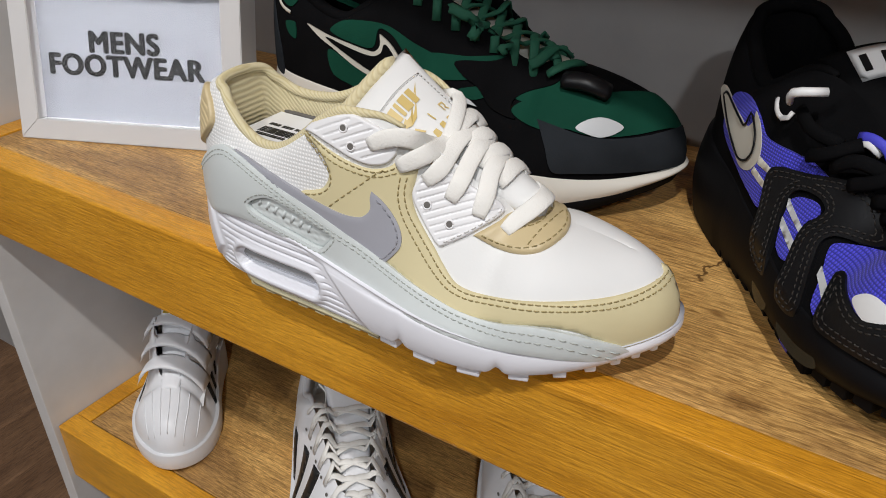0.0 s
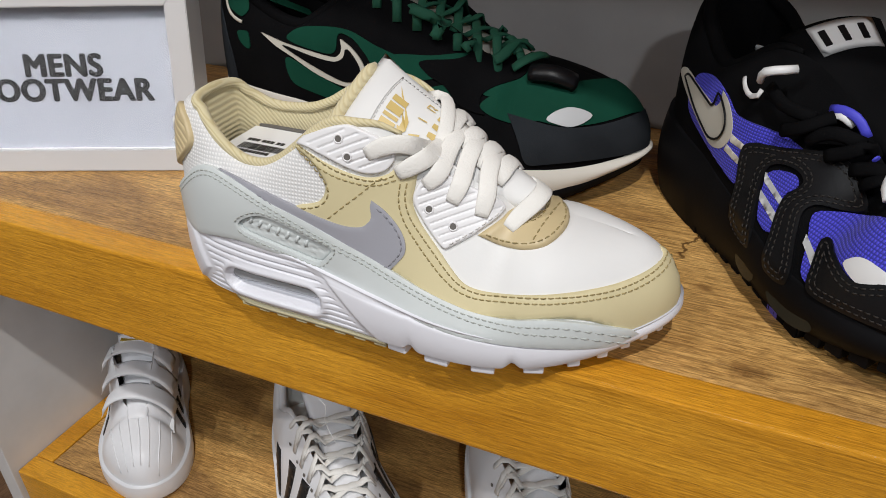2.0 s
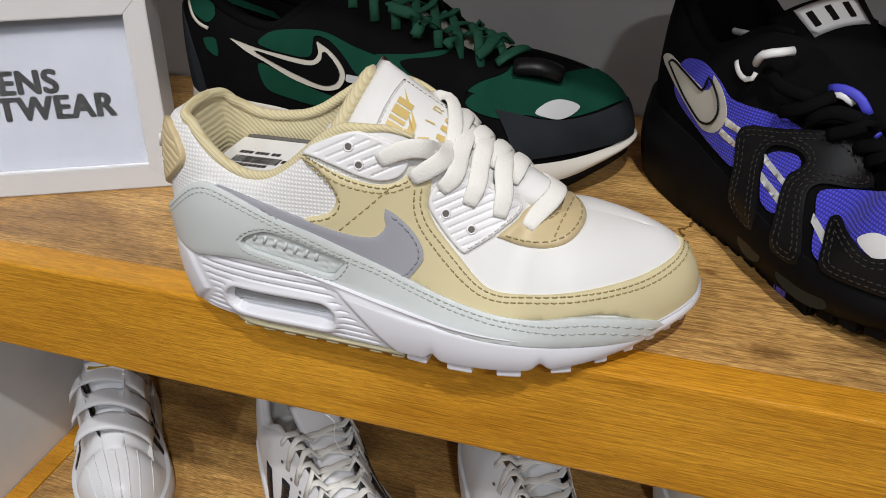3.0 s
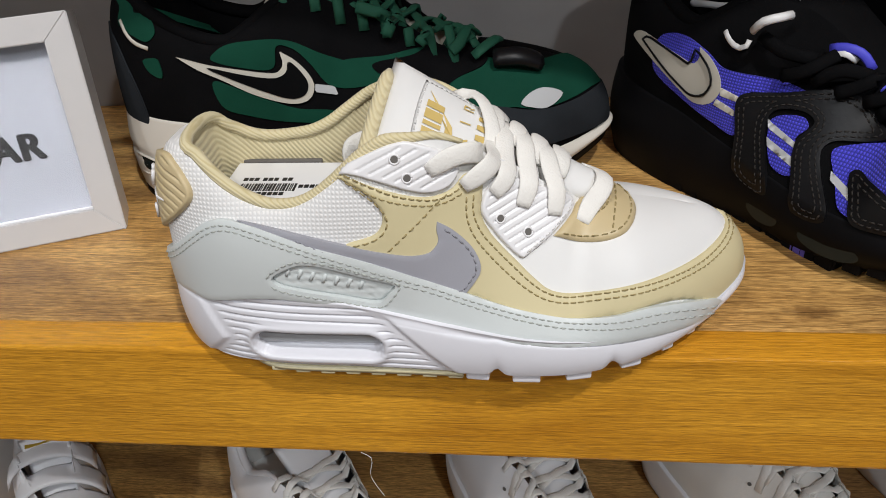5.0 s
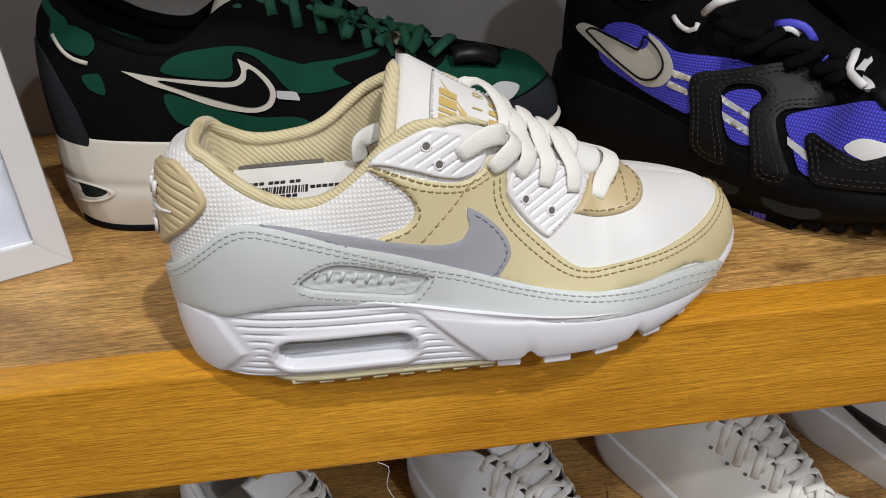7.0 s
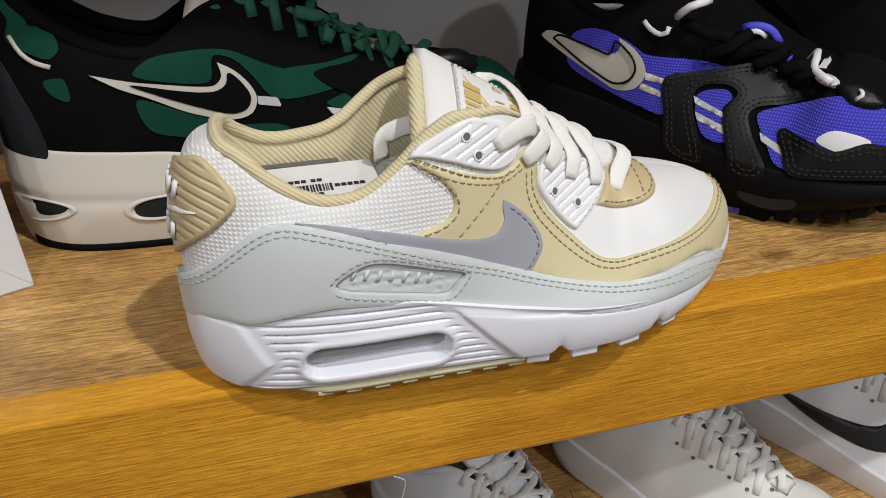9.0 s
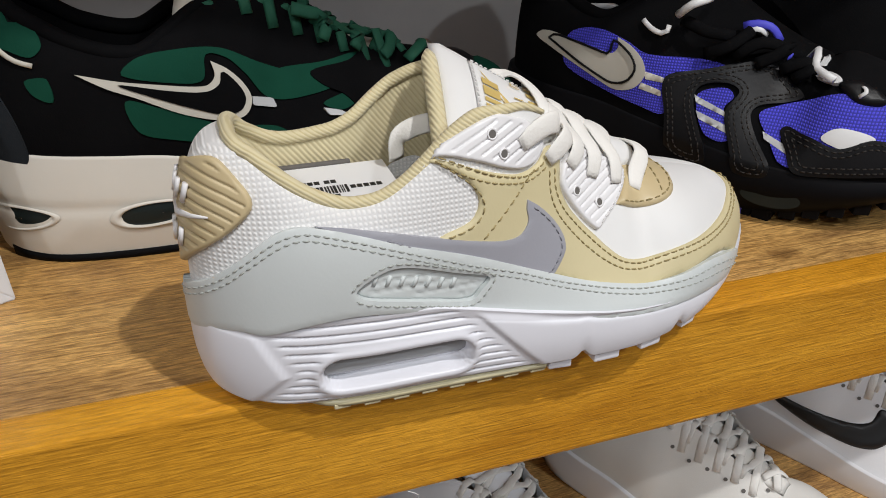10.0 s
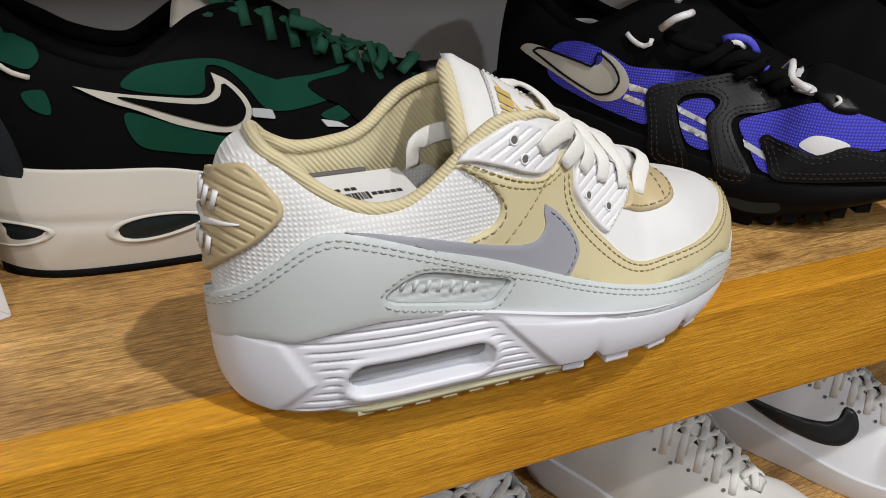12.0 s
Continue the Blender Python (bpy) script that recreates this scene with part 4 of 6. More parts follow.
PATTERN["b_toe"] = [(0.1518, -0.0032), (0.1625, 0.0014), (0.1778, 0.0035), (0.191, 0.0042), (0.2095, -0.0025), (0.2287, -0.0099), (0.2326, -0.0191), (0.2208, -0.0246), (0.2025, -0.0228), (0.1865, -0.0274), (0.1712, -0.0187), (0.1663, -0.0133), (0.1619, -0.0209), (0.1658, -0.0363), (0.1598, -0.0328), (0.1559, -0.0189)]
PATTERN["b_patch"] = [(0.179, -0.0208), (0.1842, -0.016), (0.1912, -0.0163), (0.2047, -0.0219), (0.1972, -0.0262), (0.1885, -0.0271)]
PATTERN["b_s3"] = [(0.1532, -0.014), (0.1653, -0.0243), (0.1651, -0.0297), (0.1536, -0.0189)]
PATTERN["b_over"] = [(0.0985, 0.0183), (0.1015, 0.0234), (0.1249, 0.0256), (0.1493, 0.0281), (0.1618, 0.0241), (0.1696, 0.0156), (0.1758, 0.0056), (0.1684, 0.0029), (0.1518, 0.0016), (0.1469, -0.0035), (0.1487, -0.0152), (0.1551, -0.04), (0.1395, -0.0377), (0.1351, -0.02), (0.1337, -0.0009), (0.1408, 0.0104), (0.1345, 0.0158), (0.1209, 0.0158), (0.1168, 0.0089), (0.1204, -0.0122), (0.1242, -0.0318), (0.1111, -0.0273), (0.104, -0.0201), (0.1011, 0.0013)]
PATTERN["b_mud"] = [(0.1623, -0.0143), (0.1664, -0.0122), (0.1724, -0.0178), (0.1864, -0.0267), (0.2024, -0.0225), (0.2209, -0.0253), (0.2404, -0.0264), (0.244, -0.0385), (0.2127, -0.0419), (0.178, -0.0416), (0.1665, -0.0389), (0.1641, -0.0279)]
PATTERN["b_logo"] = [(0.0854, 0.057), (0.0894, 0.0516), (0.0949, 0.0476), (0.0987, 0.0486), (0.0994, 0.0519)]
PATTERN["b_l1"] = [(0.1065, 0.054), (0.1201, 0.047), (0.1359, 0.0428)]
PATTERN["b_l2"] = [(0.1212, 0.0339), (0.1333, 0.0364), (0.145, 0.0457)]
PATTERN["b_l3"] = [(0.1367, 0.0312), (0.1488, 0.0374), (0.1618, 0.0358)]
PATTERN["b_l4"] = [(0.1479, 0.0258), (0.1588, 0.0307), (0.183, 0.0513)]
PATTERN["b_l5"] = [(0.1609, 0.0224), (0.1723, 0.0243), (0.1838, 0.0218)]
PATTERN["b_l6"] = [(0.169, 0.0156), (0.1804, 0.0166), (0.188, 0.0158)]
PATTERN["b_tip1"] = [(0.1041, 0.0561), (0.1124, 0.0609), (0.1211, 0.0648)]
PATTERN["b_tip2"] = [(0.0475, 0.0984), (0.0683, 0.0993), (0.0928, 0.0959)]
PATTERN["b_tongue"] = [(0.1966, 0.0363), (0.1983, 0.0369), (0.188, 0.0224), (0.1908, 0.0116), (0.187, 0.0103), (0.1833, 0.0199)]

PATTERN["b_throat"] = [(0.1405, 0.0489), (0.1469, 0.0497), (0.1553, 0.047), (0.1615, 0.0396)]
PATTERN["b_throat2"] = [(0.1423, 0.0452), (0.1478, 0.0464), (0.1539, 0.043)]
PATTERN["b_throat3"] = [(0.1681, 0.031), (0.1924, 0.0396), (0.1802, 0.0253)]
PATTERN["b_tip3"] = [(0.1953, 0.037), (0.1846, 0.0264), (0.1859, 0.0158), (0.1878, 0.0099)]
PATTERN["b_tab"] = [(0.1887, 0.0098), (0.1951, 0.0122), (0.2033, 0.0084), (0.2114, 0.0007), (0.2092, -0.0034), (0.1984, -0.0028), (0.1931, 0.0008)]
PATTERN["b_mark"] = [(0.1987, 0.0066), (0.199, 0.002), (0.1959, 0.0007)]


FRONT, BACKWARD = (-0.458, 0.727, -0.512), (0.353, 0.81, -0.469)
hero_tree = hero_last.tree(True)
fore, rear = Chart(hero_tree, FRONT), Chart(hero_tree, BACKWARD)


def ribs(pitch, depth, angle, origin=0.0):
    c, s = math.cos(radians(angle)), math.sin(radians(angle))

    def relief(a, b, near):
        if near < 0.0022:
            return 0.0
        return -depth * max(0.0, math.cos((a * s + b * c - origin) * 2 * math.pi / pitch))**5
    return relief


part("mudguard", patch(fore, PATTERN["beige"], 0.0013, 0.0022, step=0.0011), BEIGE_LEATHER, hero, "pale beige leather overlay", True)
part("side_flash", patch(rear, PATTERN["swoosh"], 0.0023, 0.0016, 0.0006, step=0.0009, edge=0.85), GREY_LEATHER, hero, "blue-grey leather side flash", True)
part("upper_eyestay", patch(fore, PATTERN["eyestay_top"], 0.0022, 0.0006, 0.0010, relief=ribs(0.0038, 0.0010, -14)), WHITE_PLASTIC, hero, "ribbed white moulded eyestay", True)
part("front_eyestay", patch(fore, PATTERN["eyestay_front"], 0.0022, 0.0006, 0.0010, relief=ribs(0.0036, 0.0010, -14)), WHITE_PLASTIC, hero, "ribbed white moulded eyestay", True)
part("vamp_stay", patch(fore, PATTERN["tan"], 0.0022, 0.0018, step=0.0011), TAN_LEATHER, hero, "tan leather lace stay", True)
part("rear_overlay", patch(rear, PATTERN["mint"], 0.0032, 0.0018, 0.0012, step=0.0010, edge=0.85, holes=[PATTERN["mint_window"]]), MINT_LEATHER, hero, "pale grey-green leather overlay", True)
part("side_window", patch(rear, PATTERN["mint_window"], 0.0008, 0.0010, 0.0008, relief=ribs(0.0034, 0.0009, -12)), MINT_LEATHER, hero, "ribbed pale grey-green inset", True)
part("heel_tab", patch(rear, PATTERN["heel_tab"], 0.0026, 0.0006, 0.0012, relief=ribs(0.0036, 0.0011, 26)), TAN_LEATHER, hero, "ribbed tan rubber heel tab", True)

for names, chart, mat, lift in ((("st_toe1", "st_toe2", "st_mesh", "st_eye1", "st_eye2", "st_diag"), fore, SEAM_BEIGE, 0.0016), (("st_tan1", "st_tan2", "st_tan3"), fore, SEAM_BEIGE, 0.0025),
                                (("st_mint1", "st_mint2", "st_win"), rear, SEAM_PALE, 0.0034), (("st_front",), fore, SEAM_WHITE, 0.0025)):
    bm = bmesh.new()
    for name in names:
        stitches(bm, chart, PATTERN[name], lift, closed=name == "st_win")
    part("stitching", bm, mat, hero, "", True)

bm = bmesh.new()
stitches(bm, rear, inset_line(PATTERN["swoosh"], 0.0017)[:70], 0.0026)
part("stitching", bm, SEAM_GREY, hero, "", True)

# raised letters on the side inset and heel tab stand as plain bars
win = np.array(PATTERN["mint_window"])
a0, b0 = win.mean(0)
for k in range(7):
    bm = bmesh.new()
    row = [rear.on(a0 - 0.017 + k * 0.0048 + d, b0 + 0.0012 + e, 0.0009)[0] for d, e in ((0, -0.002), (0.0008, 0), (0.0016, 0.002))]
    part("raised_mark", tube(bm, row, 0.0009, 6), MINT_LEATHER, hero, "", True)
behind = Chart(hero_last.tree(), (0.9, 0.42, -0.12))
mid_a = behind.side.dot(Vector((0.006, 0.024, 0.07)))
for rows, z in ((4, 0.0925), (3, 0.0745)):
    for k in range(rows):
        at = [behind.on(mid_a + 0.0075 + (k - rows / 2) * 0.0054 + 0.0008 * e, z + 0.0036 * e, 0.0036) for e in (-1, 0, 1)]
        bm = tube(bmesh.new(), [p for p, _ in at], 0.0014, 8, 0.6, [n for _, n in at])
        part("raised_mark", bm, WHITE_PLASTIC, hero, "raised white rubber mark", True)
    if rows == 4:
        at = [behind.on(mid_a - 0.003 + d, z - 0.0085 + e, 0.0034) for d, e in ((0, 0), (0.010, -0.001), (0.020, 0.001), (0.026, 0.0022))]
        bm = tube(bmesh.new(), [p for p, _ in at], lambda u: 0.0022 * (1 - 0.85 * u), 8, 0.5, [n for _, n in at])
        part("raised_mark", bm, WHITE_PLASTIC, hero, "raised white rubber mark", True)

# eyelets
for i, (a, b) in enumerate(PATTERN["eyelets"][:4]):
    at, n = fore.on(a, b, 0.0026)
    bm = bmesh.new()
    turn = n.to_track_quat("Z", "Y").to_matrix().to_4x4()
    # a flat dark disc stands in for the shade in the hole
    bmesh.ops.create_circle(bm, cap_ends=True, segments=20, radius=0.0017, matrix=Matrix.Translation(at) @ turn)
    part("eyelet_hole", bm, DARK_HOLE, hero)
    bm = bmesh.new()
    ring = [at + turn.to_3x3() @ Vector((0.0020 * math.cos(k), 0.0020 * math.sin(k), -0.0002)) for k in np.linspace(0, 2 * math.pi, 21)]
    tube(bm, ring, 0.0005, 6)
    part("eyelet", bm, WHITE_PLASTIC, hero, "", True)

# laces
both = bmesh.new()
grid_mesh(both, hero_last.skin(64), True)
grid_mesh(both, T)
both.normal_update()
lacing = Chart(BVHTree.FromBMesh(both), FRONT)
both.free()


def lace(chart, pts, width, thick, lift, mat, parent, ends=(0.0015, 0.0)):
    line = spline(pts, False, 0.0025)
    rows, nrm = [], []
    n = len(line)
    for i, (a, b) in enumerate(line):
        u = i / (n - 1)
        h = lift * math.sin(math.pi * min(1, 0.12 + u * 0.95))**0.6
        p, q = chart.on(a, b, h)
        rows.append(p)
        nrm.append(q)
    for _ in range(4):
        rows = [rows[0]] + [(rows[i - 1] + rows[i] * 2 + rows[i + 1]) / 4 for i in range(1, n - 1)] + [rows[-1]]
        nrm = [nrm[0]] + [((nrm[i - 1] + nrm[i] + nrm[i + 1]) / 3).normalized() for i in range(1, n - 1)] + [nrm[-1]]
    bm = tube(bmesh.new(), rows, lambda u: width * (0.62 + 0.38 * math.sin(math.pi * min(0.5, 0.08 + u * 1.4))), 14, thick / width, nrm)
    return part("lace", bm, mat, parent, "", True)


for i, name in enumerate(("l8", "l9", "l10", "l11", "l7", "l1", "l2", "l3", "l4", "l5", "l6")):
    lace(lacing, PATTERN[name], 0.0046 if i != 4 else 0.0039, 0.0011, 0.0030 if i < 4 else 0.0048, LACE, hero)

# piping and label on the tongue
bm = bmesh.new()
edge = [Vector(p) - Vector((0.0022, 0, 0.0032)) for p in T[0][:-2]]
tube(bm, edge, lambda u: 0.0036 * min(1.0, 0.35 + 7 * (1 - u)), 12)
part("tongue_piping", bm, BEIGE_KNIT, hero, "beige ribbed tongue piping", True)
rows, cols = T.shape[:2]


def on_tongue(u, v, lift=0.0):
    j, i = u * (cols - 1), v * (rows - 1)
    j0, i0 = min(int(j), cols - 2), min(int(i), rows - 2)
    fj, fi = j - j0, i - i0
    p = (T[i0, j0] * (1 - fj) + T[i0, j0 + 1] * fj) * (1 - fi) + (T[i0 + 1, j0] * (1 - fj) + T[i0 + 1, j0 + 1] * fj) * fi
    n = np.cross(T[i0, j0 + 1] - T[i0, j0], T[i0 + 1, j0] - T[i0, j0])
    n = n / np.linalg.norm(n) * (1 if n[2] > 0 else -1)
    return Vector(p + n * lift)


def sheet(u0, u1, v0, v1, lift, shear=0.0, n=8):
    bm = bmesh.new()
    grid_mesh(bm, np.array([[on_tongue(u0 + (u1 - u0) * a + shear * b, v0 + (v1 - v0) * b, lift) for a in np.linspace(0, 1, n)] for b in np.linspace(0, 1, n)]))
    return bm


part("tongue_label", slab(bmesh.new(), np.array([[on_tongue(a, b, 0.0010) for a in np.linspace(0.16, 0.84, 24)] for b in np.linspace(0.15, 0.47, 24)]), 0.001), WHITE_LEATHER, hero, "cream tongue label with gold marks", True)
def gold(points, lift=0.0016):
    """A flat printed shape on the tongue label, from its outline in label coordinates."""
    bm = bmesh.new()
    bm.faces.new([bm.verts.new(on_tongue(u, v + 0.05, lift)) for u, v in points])
    return part("gold_mark", bm, GOLD_INK, hero)


# the brand mark stands as slanting bars over a tapered stroke; under it three thin capitals and a row of bars
for k, w in enumerate((0.085, 0.035, 0.085, 0.065)):
    u = 0.26 + (0, 0.105, 0.16, 0.265)[k]
    gold([(u, 0.21), (u + w, 0.21), (u + w + 0.02, 0.135), (u + 0.02, 0.135)])
gold([(0.25, 0.235), (0.33, 0.262), (0.42, 0.255), (0.72, 0.13), (0.40, 0.228), (0.345, 0.228), (0.35, 0.215)])
for k in range(3):
    u = 0.27 + k * 0.2
    for pts in (((0, 0), (0.022, 0), (0.052, -0.045), (0.034, -0.045)), ((0.086, 0), (0.064, 0), (0.034, -0.045), (0.052, -0.045)), ((0.025, -0.014), (0.06, -0.014), (0.06, -0.020), (0.025, -0.020))) if k == 0 else \
            (((0.03, 0), (0.046, 0), (0.046, -0.045), (0.03, -0.045)),) if k == 1 else \
            (((0, 0), (0.014, 0), (0.014, -0.045), (0, -0.045)), ((0.015, -0.038), (0.05, -0.038), (0.05, -0.045), (0.015, -0.045)), ((0.05, -0.018), (0.065, -0.018), (0.065, -0.045), (0.05, -0.045)), ((0.03, -0.018), (0.045, -0.018), (0.07, 0), (0.052, 0))):
        gold([(u + a, 0.325 + b) for a, b in pts])
for k in range(5):
    u = 0.23 + k * 0.115
    gold([(u, 0.405), (u + 0.085, 0.405), (u + 0.085, 0.352), (u + 0.03, 0.352)])
bm = bmesh.new()
for (ua, va), (ub, vb) in (((0.18, 0.16), (0.82, 0.16)), ((0.82, 0.16), (0.82, 0.46)), ((0.18, 0.16), (0.18, 0.46))):
    n = 14
    for k in range(n):
        p, q = (on_tongue(ua + (ub - ua) * s, va + (vb - va) * s, 0.0010) for s in (k / n, (k + 0.65) / n))
        tube(bm, [p, (p + q) / 2 + Vector((0, 0, 0.0002)), q], 0.00035, 4)
part("stitching", bm, SEAM_WHITE, hero, "", True)

# price sticker on the insole
CARD = 0.081
sticker = box("insole_sticker", 0.034, 0.090, 0.004, 0.0455, CARD - 0.0008, CARD, PAPER, hero, 0.0003, "white paper sticker with a barcode")
part("card_edge", add_box(bmesh.new(), 0.036, 0.076, 0.0457, 0.0480, CARD - 0.0025, CARD + 0.0014, 0.0008), DARK_HOLE, sticker, "dark foam edge")
bm = bmesh.new()
x = 0.0425
while x < 0.0685:
    w = random.choice((0.0004, 0.0007, 0.0011))
    add_box(bm, x, x + w, 0.0165, 0.0235, CARD + 0.0001, CARD + 0.0003)
    x += w + random.choice((0.0004, 0.0006))
for x0, count, y in ((0.0420, 3, 0.0265), (0.0515, 3, 0.0265), (0.0610, 2, 0.0265), (0.0705, 5, 0.0195), (0.044, 8, 0.0125)):
    for k in range(count):
        add_box(bm, x0 + k * 0.0027, x0 + 0.0021 + k * 0.0027, y, y + 0.0028, CARD + 0.0001, CARD + 0.0003)
part("barcode", bm, BLACK_INK, sticker)

# air unit behind the window, outsole and lugs
AIR = material("clear_air_cushion", (0.36, 0.37, 0.38), 0.06)
bm = bmesh.new()
tube(bm, [(x, -0.0055, 0.0172) for x in np.linspace(0.047, 0.112, 20)], 0.0062, 16)
part("air_unit", bm, AIR, hero, "glossy translucent air cushion", True)
bm = bmesh.new()
ring = hero_last.ring
pick = [p for p in ring if 0.04 < p[0] < 0.148 and p[1] < 0.03]
pick.sort(key=lambda p: p[0])
rows = np.array([[(x, y + 0.004 + k, 0.0008), (x, y + 0.0006 + k, 0.0004), (x, y + 0.0004 + k, -0.0018 + 0.15 * k), (x, y + 0.03, -0.0024 + 0.15 * k)] for x, y in pick for k in [0.006 * max(0.0, 1 - (x - 0.04) / 0.018)**2]])
grid_mesh(bm, rows)
part("heel_outsole", bm, CREAM_RUBBER, hero, "cream rubber outsole edge", True)
for k in range(8):
    x = 0.052 + k * 0.0125
    y = float(np.interp(x, [p[0] for p in pick], [p[1] for p in pick]))
    for y0 in (y + 0.0006, y + 0.055):
        part("heel_lug", add_box(bmesh.new(), x, x + 0.007, y0, y0 + 0.012, -0.0034, -0.001, 0.0006), CREAM_RUBBER, hero)
near_side = sorted([tuple(p) for p in ring[:hero_last.toe + 1]], key=lambda p: p[0])
for x, w in ((0.148, 0.011), (0.170, 0.013), (0.195, 0.012), (0.2205, 0.010), (0.240, 0.0065), (0.2525, 0.0055), (0.262, 0.005), (0.2695, 0.0045), (0.276, 0.004), (0.281, 0.0035)):
    y = float(np.interp(x + w / 2, [p[0] for p in near_side], [p[1] for p in near_side]))
    z = float(hero_rise(x + w / 2))
    y2 = float(np.interp(x + w, [p[0] for p in near_side], [p[1] for p in near_side]))
    y1 = float(np.interp(x, [p[0] for p in near_side], [p[1] for p in near_side]))
    bm = add_box(bmesh.new(), -w / 2, w / 2, 0, 0.016, -0.0033, 0.005, 0.0009)
    ob = part("lug", bm, WHITE_RUBBER, hero)
    ob.matrix_basis = pose(x + w / 2, y + 0.0006, z, 0, 0, math.degrees(math.atan2(y2 - y1, w)))
for k in range(9):
    x = 0.155 + k * 0.013
    bm = add_box(bmesh.new(), x, x + 0.008, float(hero_last.mid_y(x)) + 0.015, float(hero_last.mid_y(x)) + 0.035, float(hero_rise(x)) - 0.0035, float(hero_rise(x)) + 0.003, 0.0008)
    part("lug", bm, WHITE_RUBBER, hero)

# ribbon end inside the collar
ribbon = spline([(0.094, 0.036, 0.084), (0.0945, 0.035, 0.094), (0.101, 0.035, 0.098), (0.110, 0.036, 0.099), (0.117, 0.037, 0.098)], False, 0.002)
part("lace_end", tube(bmesh.new(), ribbon, 0.0042, 10, 0.2, [Vector((0.3, -0.8, 0.4))] * len(ribbon)), LACE, hero, "", True)


BLACK_LEATHER = leather("black_leather", (0.006, 0.006, 0.007), 0.4, 500, 0.0003, 0.2)
BLACK_SUEDE = leather("black_suede", (0.0035, 0.0035, 0.004), 0.85, 900, 0.0004, 0.3)
CHARCOAL_SUEDE = leather("charcoal_suede", (0.021, 0.024, 0.028), 0.85, 900, 0.0004, 0.2)
GREEN_SUEDE = leather("green_suede", (0.007, 0.052, 0.032), 0.8, 700, 0.0003, 0.15)
GREEN_LACE = leather("green_lace", (0.008, 0.085, 0.047), 0.8, 1200, 0.0003, 0.1)
BLUE_MESH = mesh_cloth("blue_woven_mesh", (0.07, 0.065, 0.70), (0.02, 0.02, 0.28), 0.0017)
BLACK_MESH = leather("black_woven_mesh", (0.0042, 0.0042, 0.0048), 0.85, 1400, 0.0005, 0.3)
CREAM_TRIM = leather("cream_trim", (0.55, 0.52, 0.45), 0.5, 500, 0.0001, 0.03)
SILVER_TRIM = leather("silver_grey_trim", (0.50, 0.51, 0.52), 0.4, 500, 0.0001, 0.03)
CREAM_FOAM = leather("cream_foam", (0.66, 0.62, 0.55), 0.5, 300, 0.0001, 0.03)
BLACK_RUBBER = leather("black_rubber", (0.006, 0.006, 0.007), 0.55, 400, 0.0002, 0.2)
for dull in (BLACK_MESH, BLACK_SUEDE, CHARCOAL_SUEDE, GREEN_SUEDE, BLACK_RUBBER):
    dull.node_tree.nodes["Principled BSDF"].inputs["Specular IOR Level"].default_value = 0.06
BLACK_LEATHER.node_tree.nodes["Principled BSDF"].inputs["Specular IOR Level"].default_value = 0.24
SMOKED = material("smoked_air_cushion", (0.012, 0.018, 0.018), 0.25)
SMOKED.node_tree.nodes["Principled BSDF"].inputs["Specular IOR Level"].default_value = 0.25

GREEN_AT = pose(-0.228, 0.170, 0.0)
green_last = form(0.337, 1.12, 1.2, 1.2, 0.01, 1.12)
green_shoe = thing("sneaker", GREEN_AT, "black and green suede running sneaker with a cream sole", "sneaker", "display sneakers")
upper(green_last, BLACK_SUEDE, green_shoe)
collar_and_lining(green_last, BLACK_SUEDE, BLACK_SUEDE, PAPER, green_shoe)

BLUE_AT = pose(0.110, 0.262, 0.0, 0, 0, -57)
blue_last = form(0.308, 1.08, 1.15, 0.75, 0.012, 1.25, 0.018)
blue_shoe = thing("sneaker", BLUE_AT, "black leather and blue mesh running sneaker", "sneaker", "display sneakers")
upper(blue_last, BLACK_MESH, blue_shoe)
collar_and_lining(blue_last, BLACK_SUEDE, BLACK_SUEDE, PAPER, blue_shoe)
for last, ob in ((green_last, green_shoe), (blue_last, blue_shoe)):
    L = last.length
    low = curve((0, 0.008), (0.05 * L, 0.0015), (0.1 * L, 0.0), (0.62 * L, 0.0), (0.74 * L, 0.004), (0.86 * L, 0.014), (0.94 * L, 0.024), (L, 0.032))
    if ob is green_shoe:
        green_low = low
    else:
        low = curve((0, 0.008), (0.05 * L, 0.0015), (0.1 * L, 0.0), (0.5 * L, 0.0), (0.66 * L, 0.003), (0.8 * L, 0.012), (0.9 * L, 0.021), (L, 0.033))
    bm = sole_mesh(last, low, lambda x, last=last: last.feather(x / last.length) + 0.0012, (lambda v, x: 0.003 * math.sin(math.pi * v) * np.ones_like(x) + 0.002 * (1 - v) - 0.0016 * math.exp(-((v - 0.52) / 0.05)**2) * np.clip(1 - x / 0.16, 0, 1)) if ob is green_shoe else (lambda v, x: 0.004 * math.sin(math.pi * v) * np.ones_like(x) - 0.010 * (1 - v)**2 * np.clip((x - 0.09) / 0.08, 0, 1) + 0.004 * np.clip(1 - x / 0.10, 0, 1)), 30)
    part("midsole", bm, CREAM_FOAM if ob is green_shoe else BLACK_RUBBER, ob, "", True)


